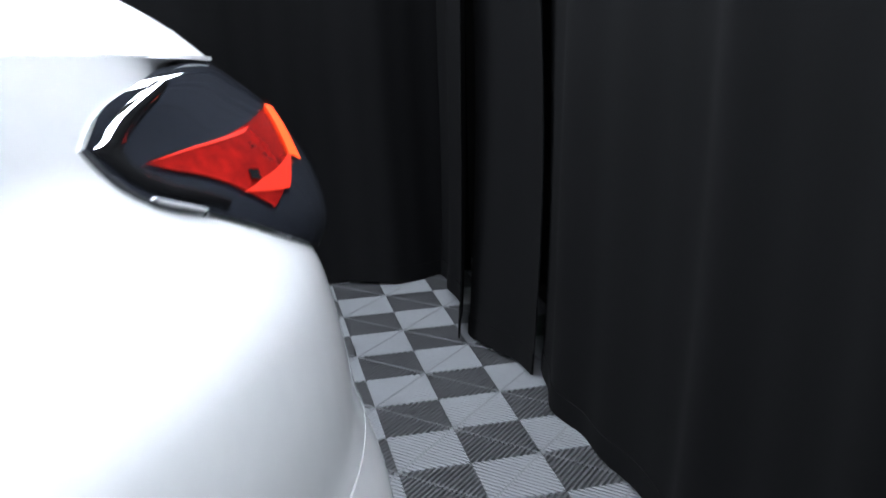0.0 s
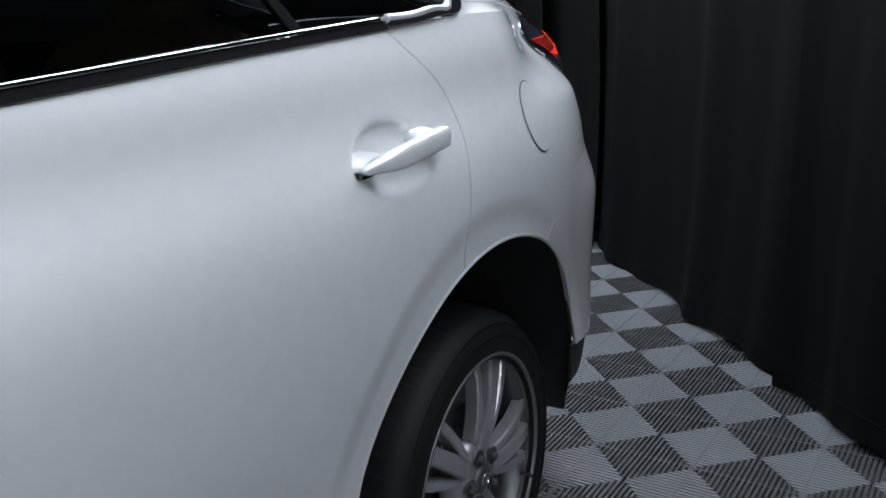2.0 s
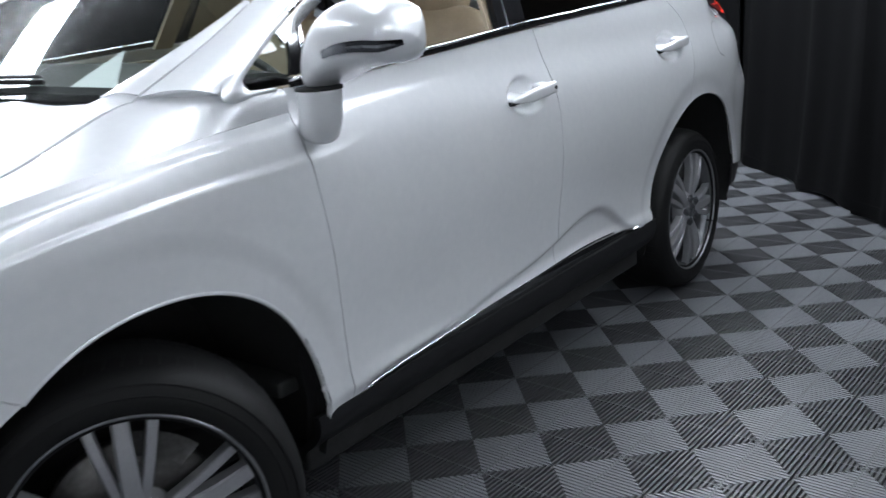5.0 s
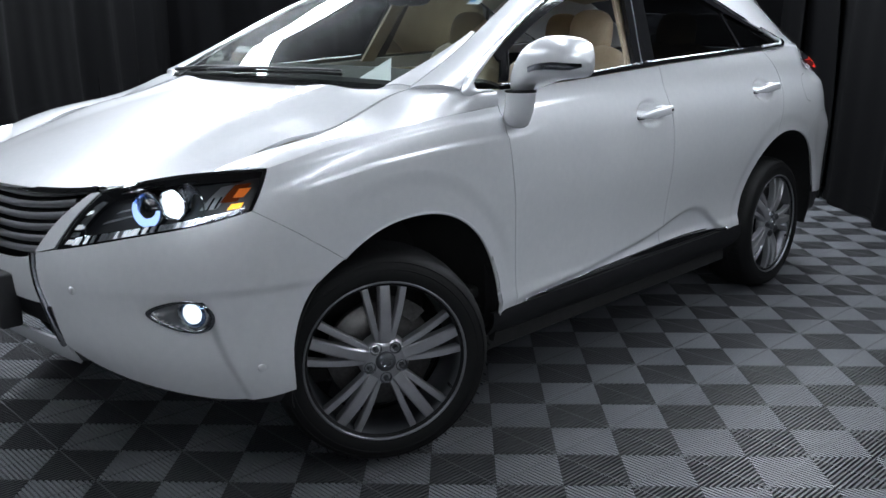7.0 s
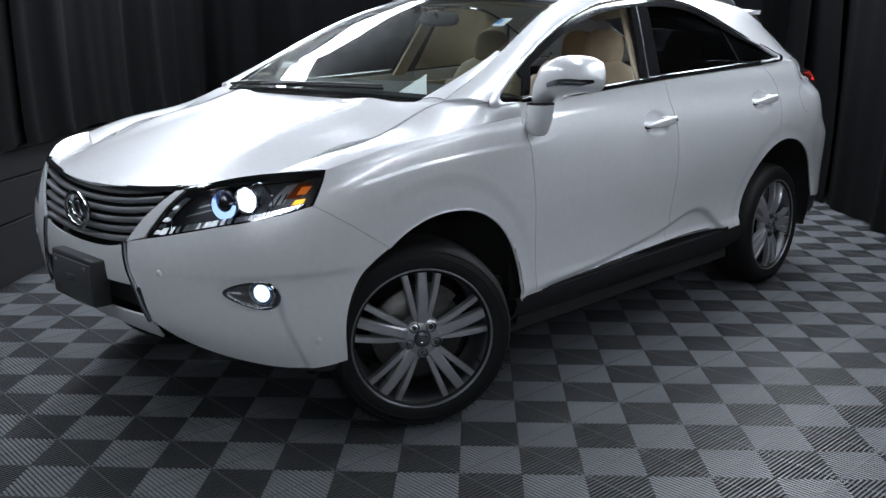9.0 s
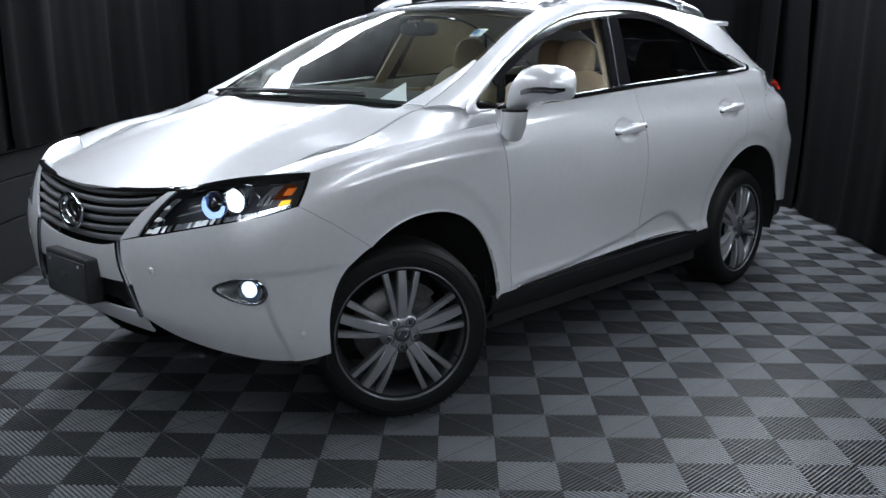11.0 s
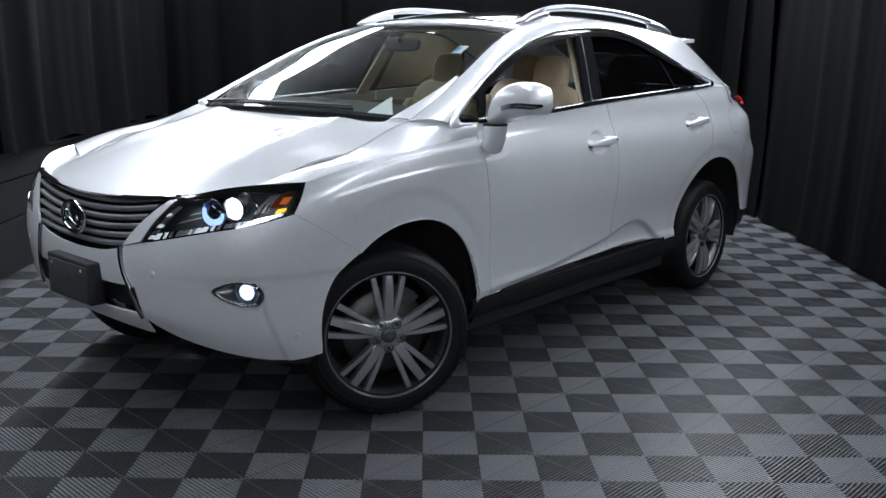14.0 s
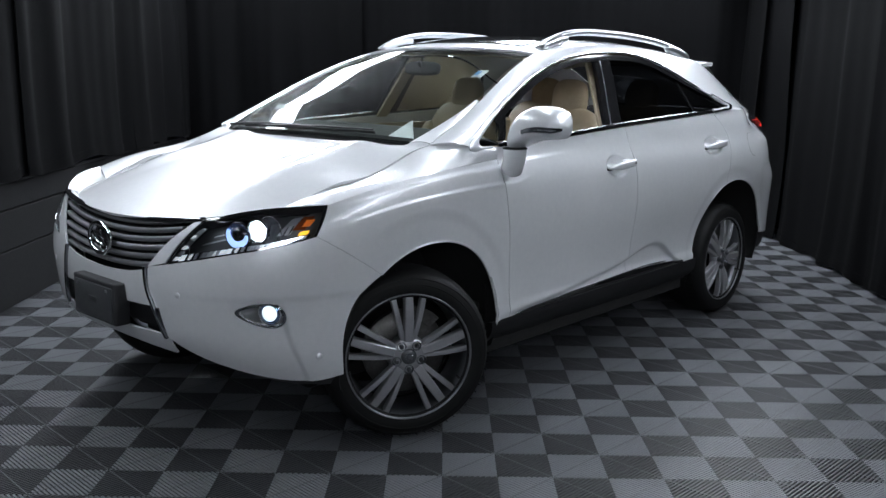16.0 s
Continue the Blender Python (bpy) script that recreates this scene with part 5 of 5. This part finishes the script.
def wheel_meshes():
    m = {}
    m["barrel"] = mesh("barrel", revolve([(.252, .012), (.256, .004), (.252, -.012), (.238, -.02), (.232, -.06), (.225, -.16), (.245, -.19)], 72))
    m["lip"] = mesh("lip", revolve([(.2445, -.012), (.247, .008), (.250, .014), (.254, .013), (.257, .004)], 72))
    prof = [(.232, -.200), (.255, -.222), (.292, -.234), (.325, -.226), (.343, -.206), (.352, -.180), (.356, -.13), (.356, -.085), (.353, -.045), (.345, -.018), (.329, .004), (.300, .015), (.268, .015), (.252, .010), (.240, .000)]
    m["tyre"] = mesh("tyre", revolve([(.26 + (r - .26) * .86 if r > .26 else r, h) for r, h in prof], 96))

    def spoke(r0, r1, w0, w1, h0, h1, deep, shift0, shift1):
        def f(u, v):
            r = r0 + (r1 - r0) * u
            w = w0 + (w1 - w0) * u
            h = h0 + (h1 - h0) * u + 0.010 * math.sin(math.pi * u)
            sh = shift0 + (shift1 - shift0) * u ** 0.9
            k = [(-1, -deep), (-1, -.004), (-.72, .0), (.72, .0), (1, -.004), (1, -deep)][min(int(round(v * 5)), 5)]
            return np.array((sh + k[0] * w / 2, -(h + k[1]), r))
        return sheet(f, 10, 5)
    m["spoke"] = mesh("spoke", spoke(.058, .238, .040, .034, .000, -.004, .035, 0, 0), False)
    m["left"] = mesh("thin_spoke", spoke(.062, .236, .020, .023, -.006, -.010, .03, -.020, -.062), False)
    m["right"] = mesh("thin_spoke", spoke(.062, .236, .020, .023, -.006, -.010, .03, .020, .062), False)
    m["hub"] = mesh("hub_plate", revolve([(.0005, .002), (.04, .002), (.066, -.004), (.078, -.016), (.080, -.05)], 48))
    m["cap"] = mesh("hub_cap", revolve([(.0005, .013), (.022, .0125), (.030, .008), (.032, .0)], 36))
    m["cap_ring"] = mesh("cap_mark", ring(0, 0, 0, .016, .012, .0022, 24, 6))
    m["nut"] = mesh("lug_nut", revolve([(.0005, .012), (.007, .011), (.0095, .004), (.0095, -.012)], 6), False)
    m["seat"] = mesh("nut_seat", revolve([(.019, .001), (.0165, .003), (.014, -.01)], 24))
    m["disc"] = mesh("brake_disc", revolve([(.07, -.075), (.165, -.075), (.168, -.08), (.168, -.10), (.07, -.10)], 48))
    m["caliper"] = mesh("brake_caliper", merge(*[sheet(lambda u, v: np.array((.19 * math.cos(.75 + .9 * u) * (1 - .28 * v), .062 + 0 * v, .19 * math.sin(.75 + .9 * u) * (1 - .28 * v))), 8, 4, flip=True)]))
    m["groove"] = mesh("tread_groove", merge(*[revolve([(.3432, h), (.3432, h - .010)], 96) for h in (-.075, -.105, -.14)],
                                                *[sheet(lambda u, v, a=2 * math.pi * k / 64: np.array((.3430 * math.cos(a + .014 * u + .05 * abs(v - .5)), .02 + .16 * v, .3430 * math.sin(a + .014 * u + .05 * abs(v - .5)))), 1, 6) for k in range(64)]))
    m["ridge"] = mesh("sidewall_ring", merge(revolve([(.291, .0155), (.293, .0175), (.296, .0155)], 72), revolve([(.313, .0085), (.315, .0105), (.318, .0065)], 72)))
    m["valve"] = mesh("valve", revolve([(.0005, .02), (.004, .02), (.004, -.01)], 10))
    for k in m:
        if k not in ("tyre", "groove", "ridge"):
            m[k].transform(Matrix.Diagonal((1.008, 1, 1.008, 1)))
    for k, q in (("barrel", ALLOY_DARK), ("lip", ALLOY_RIM), ("tyre", RUBBER), ("spoke", ALLOY), ("left", ALLOY), ("right", ALLOY), ("hub", ALLOY), ("cap", ALLOY_DARK), ("cap_ring", CHROME), ("nut", ALLOY_DARK),
                 ("seat", ALLOY_DARK), ("disc", STEEL), ("caliper", STEEL), ("groove", GAP), ("valve", GAP), ("ridge", RUBBER)):
        m[k].materials.append(q)
    return m


WM = wheel_meshes()


def wheel(x, y, z, right, spin, steer=0.0):
    m = Matrix.Translation((x, y, z)) @ Matrix.Rotation(radians(steer + (180 if right else 0)), 4, "Z")
    w = part("wheel", WM["barrel"], None, car, "silver fifteen-spoke alloy wheel")
    w.matrix_world = m
    part("tyre", WM["tyre"], None, w, "black road tyre")
    part("rim_lip", WM["lip"], None, w, "bright rim lip")
    part("tread_groove", WM["groove"], None, w)
    part("sidewall_ring", WM["ridge"], None, w)
    for k in range(5):
        for key, nm in (("spoke", "spoke"), ("left", "thin_spoke"), ("right", "thin_spoke")):
            part(nm, WM[key], None, w).matrix_local = Matrix.Rotation(radians(72 * k + spin), 4, "Y")
        a = radians(72 * k + 36 + spin)
        place = Matrix.Translation((0.052 * math.sin(a), -.006, 0.052 * math.cos(a)))
        part("nut_seat", WM["seat"], None, w).matrix_local = place
        part("lug_nut", WM["nut"], None, w).matrix_local = place
    part("hub_plate", WM["hub"], None, w)
    part("hub_cap", WM["cap"], None, w, "grey hub cap")
    ob = part("cap_mark", WM["cap_ring"], None, w, "plain oval mark")
    ob.matrix_local = Matrix.Translation((0, -.0135, 0)) @ Matrix.Rotation(radians(90), 4, "Z")
    part("brake_disc", WM["disc"], None, w, "dark steel brake disc")
    part("brake_caliper", WM["caliper"], None, w)
    part("valve", WM["valve"], None, w).matrix_local = Matrix.Translation((0.225 * math.cos(-.45), -.004, 0.225 * math.sin(-.45)))


wheel(0.0, -.848, .3425, False, 0, -31)
wheel(2.765, -.850, .3425, False, 20)
wheel(0.0, .848, .3425, True, 10, -31)
wheel(2.765, .850, .3425, True, 50)


def well(cx, cz, r, wide):
    for mir in (False, True):
        arch_in = sheet(lambda u, v: np.array((cx + wide * r * math.cos(radians(-15 + 210 * u)), -(0.50 + (min(.89, half(cx + wide * r * math.cos(radians(-15 + 210 * u)), max(cz + r * math.sin(radians(-15 + 210 * u)), .3)) - .018) - .50) * v), cz + r * math.sin(radians(-15 + 210 * u)))), 64, 4, flip=True, mirror=mir)
        wall = sheet(lambda u, v: np.array((cx + wide * r * v * math.cos(radians(-15 + 210 * u)), -0.50, cz + r * v * math.sin(radians(-15 + 210 * u)))), 30, 2, mirror=mir)
        part("wheel_well", merge(arch_in, wall), WELL, car, "black wheel arch liner", 0.004)


well(0.088, .390, .420, 1.01), well(2.782, .385, .455, 1.085)
# inner shells close the body behind the gaps
for mir in (False, True):
    part("inner_panel", sheet(flank(lambda u, v: np.array((0.48 + 1.80 * u, .30 + .81 * v)), -0.055), 30, 12, mirror=mir), GAP, car, "dark inner door panel", 0.006)
    part("inner_panel", sheet(flank(lambda u, v: np.array((-0.34 + .85 * u, .83 + (.15 + .08 * u) * v)), -0.03), 16, 6, mirror=mir), GAP, car, "dark inner wing", 0.006)
    part("inner_panel", sheet(flank(lambda u, v: np.array((2.34 + .90 * u, .84 + .36 * v)), -0.03), 16, 6, mirror=mir), GAP, car, "dark inner quarter", 0.006)
part("underbody", box(-.30, 3.35, -.60, .60, .22, .28, 0.01), WELL, car, "dark underbody")
part("underbody", box(.46, 2.26, -.84, .84, .24, .30, 0.01), WELL, car, "dark underbody")
part("nose_carrier", box(-.66, -.42, -.46, .46, .47, .86, 0.02), GAP, car, "dark structure behind the bumper")
part("engine_cover", box(-.42, .22, -.48, .48, .30, .90, 0.02), GAP, car, "dark engine bay block")


# wipers
def wiper(y0, y1, x0, z_lift):
    def c(k):
        y = y0 + (y1 - y0) * k
        p = windshield((y / .705 + 1) / 2, 0.03 + x0 * k)
        return p + np.array((-0.026, 0, 0.010 + z_lift * math.sin(math.pi * k)))
    w = part("wiper", tube(c, lambda k: 0.009 - 0.004 * k, 24, 8, 0.8), BLACK_PLASTIC, car, "black windscreen wiper")
    part("wiper_blade", tube(lambda k: c(.25 + .75 * k) + np.array((0.004, 0, -0.012)), 0.006, 20, 6), RUBBER, w, "rubber wiper blade")


wiper(.30, -.42, .045, .004)
wiper(.62, .02, .03, .004)

# ---- car interior ----
def pad(fn_c, sx, sy, sz, e=0.45, n=20, lean=0.0):
    """A soft rounded block: a superellipsoid at a place, leaned back."""
    verts, faces = [], []
    rot = Matrix.Rotation(radians(lean), 4, "Y")

    def sp(a, p):
        return math.copysign(abs(a) ** p, a)
    for j in range(n + 1):
        ph = -math.pi / 2 + math.pi * j / n
        for i in range(2 * n):
            th = math.pi * i / n
            q = Vector((sx * sp(math.cos(ph), e) * sp(math.cos(th), e), sy * sp(math.cos(ph), e) * sp(math.sin(th), e), sz * sp(math.sin(ph), e)))
            verts.append(tuple(rot @ q + Vector(fn_c)))
    for j in range(n):
        for i in range(2 * n):
            a, b = j * 2 * n + i, j * 2 * n + (i + 1) % (2 * n)
            faces.append((a, b, b + 2 * n, a + 2 * n))
    return verts, faces


def seat(x, y, w=0.26):
    base = part("seat", pad((x, y, .62), .26, w, .09), LEATHER, car, "beige leather seat")
    part("backrest", pad((x + .24, y, .95), .080, w * .92, .32, .55, lean=16), LEATHER, base, "beige leather backrest")
    for dy in (-1, 1):
        part("side_bolster", pad((x + .20, y + dy * w * .82, .89), .085, .05, .26, .6, 14, 14), LEATHER, base)
    part("headrest", pad((x + .33, y, 1.305), .058, .105, .108, .72, 18, 8), LEATHER, base, "beige leather headrest")
    for dy in (-.05, .05):
        part("headrest_post", tube(path((x + .31, y + dy, 1.12), (x + .325, y + dy, 1.22)), 0.007, 4, 8), CHROME, base)


seat(1.41, -.37), seat(1.41, .37)
seat(2.20, -.36, .30), seat(2.20, .36, .30)
part("cabin_floor", box(.45, 2.9, -.78, .78, .42, .46, .01), DASH, car, "dark cabin carpet")
for mir in (False, True):
    part("door_card", sheet(flank(lambda u, v: np.array((0.55 + 1.80 * u, .45 + .70 * v)), -0.085), 30, 10, mirror=mir), TRIM_BEIGE, car, "beige inner door trim", 0.01)
    part("pillar_trim", sheet(lambda u, v: np.array((1.385 + .085 * u + .11 * v, -(.80 - .18 * v), 1.17 + .35 * v)), 4, 10, mirror=mir), TRIM_BEIGE, car, "beige inner pillar trim", 0.012)
part("headliner", sheet(lambda u, v: roof(u, v) * np.array((1, .97, 1)) + np.array((0, 0, -.035)), 30, 16), TRIM_BEIGE, car, "beige roof lining", 0.006)


def dash(u, v):
    t = 2 * u - 1
    a = math.pi * .62 * v
    return np.array((.42 + .05 * abs(t) + .30 * math.sin(a) * .95, t * .74, 1.185 - .16 * (1 - math.cos(a)) + .018 * math.sin(3 * v) - .03 * abs(t) ** 3))


part("dashboard", sheet(dash, 30, 16), DASH, car, "dark dashboard", 0.01)
part("dash_shelf", sheet(lambda u, v: np.array((.18 + .26 * v, (2 * u - 1) * .68, 1.105 + .083 * v)), 10, 4), DASH, car, "dark dashboard shelf", 0.01)
wheel_rim = ring(0, 0, 0, .185, .185, .014, 40, 8)
st = part("steering_wheel", moved(wheel_rim, Matrix.Translation((.86, -.37, 1.02)) @ Matrix.Rotation(radians(-25), 4, "Y")), DASH, car, "dark steering wheel")
part("steering_hub", pad((.845, -.37, 1.015), .03, .08, .06, .6, 10, -25), DASH, st)
for a in (0, 180, 270):
    part("steering_spoke", moved(tube(path((0, .06, 0), (0, .18, 0)), .014, 4, 6, 1.0), Matrix.Translation((.86, -.37, 1.02)) @ Matrix.Rotation(radians(-25), 4, "Y") @ Matrix.Rotation(radians(a), 4, "X")), SATIN, st)
part("rear_view_mirror", pad((.93, -.02, 1.455), .018, .12, .035, .6, 12, 10), BLACK_PLASTIC, car, "black rear-view mirror")
part("mirror_stem", tube(path((.90, -.02, 1.49), (.93, -.02, 1.45)), .01, 4, 8), BLACK_PLASTIC, car)


def on_glass(u, v, w, h, off=0.006):
    c = [windshield(u + du, v + dv) for du, dv in ((0, 0), (w, 0), (w, h), (0, h))]

    def f(a, b):
        return (1 - a) * (1 - b) * c[0] + a * (1 - b) * c[1] + a * b * c[2] + (1 - a) * b * c[3] + np.array((off, 0, -off))
    return f


st = part("window_sticker", sheet(on_glass(.082, .665, .045, .085), 2, 2), PAPER, car, "small white and blue window sticker")
part("sticker_print", sheet(on_glass(.102, .680, .02, .05, 0.003), 2, 2), STICKER_BLUE, st, "blue print block")
part("dash_paper", sheet(lambda u, v: windshield(.055 + .115 * u + .095 * v * (1 - u), .02 + (.19 * (1 - u) ** .8 + .01) * v) + np.array((.012, 0, -.012)), 10, 8), PAPER, car, "white paper sheet leaning inside the windscreen", 0.002)

# ---- floor tiles: open grids of slanted ribs ----
def slab(name, material, lean, share):
    """A square grid tile: slanted ribs over a dark bed, and one moulded line from corner to corner across them."""
    H = .0994
    verts, faces, dark = [], [], []

    def bar(c, h, flip, top, low, slot=0):
        q = []
        for k in (c - h, c + h):
            k = min(max(k, -2 * H), 2 * H)
            q.append(((k - H, H), (H, k - H)) if k >= 0 else ((-H, k + H), (k + H, -H)))
        ring_ = [q[0][0], q[0][1], q[1][1], q[1][0]]
        n = len(verts)
        for z in (top, low):
            verts.extend(((-x if flip else x), y, z) for x, y in ring_)
        for f in ((n, n + 1, n + 2, n + 3), (n, n + 4, n + 5, n + 1), (n + 2, n + 6, n + 7, n + 3)):
            faces.append(f if flip else f[::-1])
            dark.append(slot)
    for k in range(20):
        bar(-.19 + RIB * k, RIB * share / 2, lean < 0, 0.0, -.0085)
    bar(0, .0032, lean > 0, .0003, -.0085, 2)
    n = len(verts)
    verts.extend([(-H, -H, -.008), (H, -H, -.008), (H, H, -.008), (-H, H, -.008), (-H, -H, -.016), (H, -H, -.016), (H, H, -.016), (-H, H, -.016)])
    for f in ((0, 1, 2, 3), (0, 4, 5, 1), (1, 5, 6, 2), (2, 6, 7, 3), (3, 7, 4, 0)):
        faces.append(tuple(n + i for i in f))
        dark.append(1)
    me = mesh(name, (verts, faces), False)
    me.materials.append(material)
    me.materials.append(BASE_FLOOR)
    me.materials.append(TILE_LINE)
    me.polygons.foreach_set("material_index", dark)
    return me, verts, faces, dark


TILES = (slab("tile", TILE_LIGHT, -1, .58), slab("tile", TILE_DARK, 1, .50))
far = {0: ([], [], []), 1: ([], [], [])}
for i in range(int((A_NEAR - A0) / CHECK) - 1, int((A_BACK - A0) / CHECK) + 1):
    for j in range(int((B_RIGHT - B0) / CHECK) - 1, int((B_LEFT - B0) / CHECK) + 1):
        a, b = A0 + (i + .5) * CHECK, B0 + (j + .5) * CHECK
        kind = (i + j) % 2
        me, tile_v, tile_f, tile_d = TILES[kind]
        if -2.6 < a < 2.4 and -3.0 < b < -0.3 and (a + b) > -3.4 - .9 and len(floor.children) < 300:
            ob = new("tile", me)
            ob.parent = floor
            ob.location = (a, b, 0)
        else:
            v, f, d = far[kind]
            n = len(v)
            v.extend((x + a - A0, y + b - B0, z) for x, y, z in tile_v)
            f.extend(tuple(k + n for k in q) for q in tile_f)
            d.extend(tile_d)
for kind, m in ((0, TILE_LIGHT), (1, TILE_DARK)):
    me = mesh("tile_field", far[kind][:2], False)
    me.materials.append(m)
    me.materials.append(BASE_FLOOR)
    me.materials.append(TILE_LINE)
    me.polygons.foreach_set("material_index", far[kind][2])
    ob = part("tile_field", me, m, floor)
    ob.location = (A0, B0, 0)
    tagged(ob, kind="stuff")
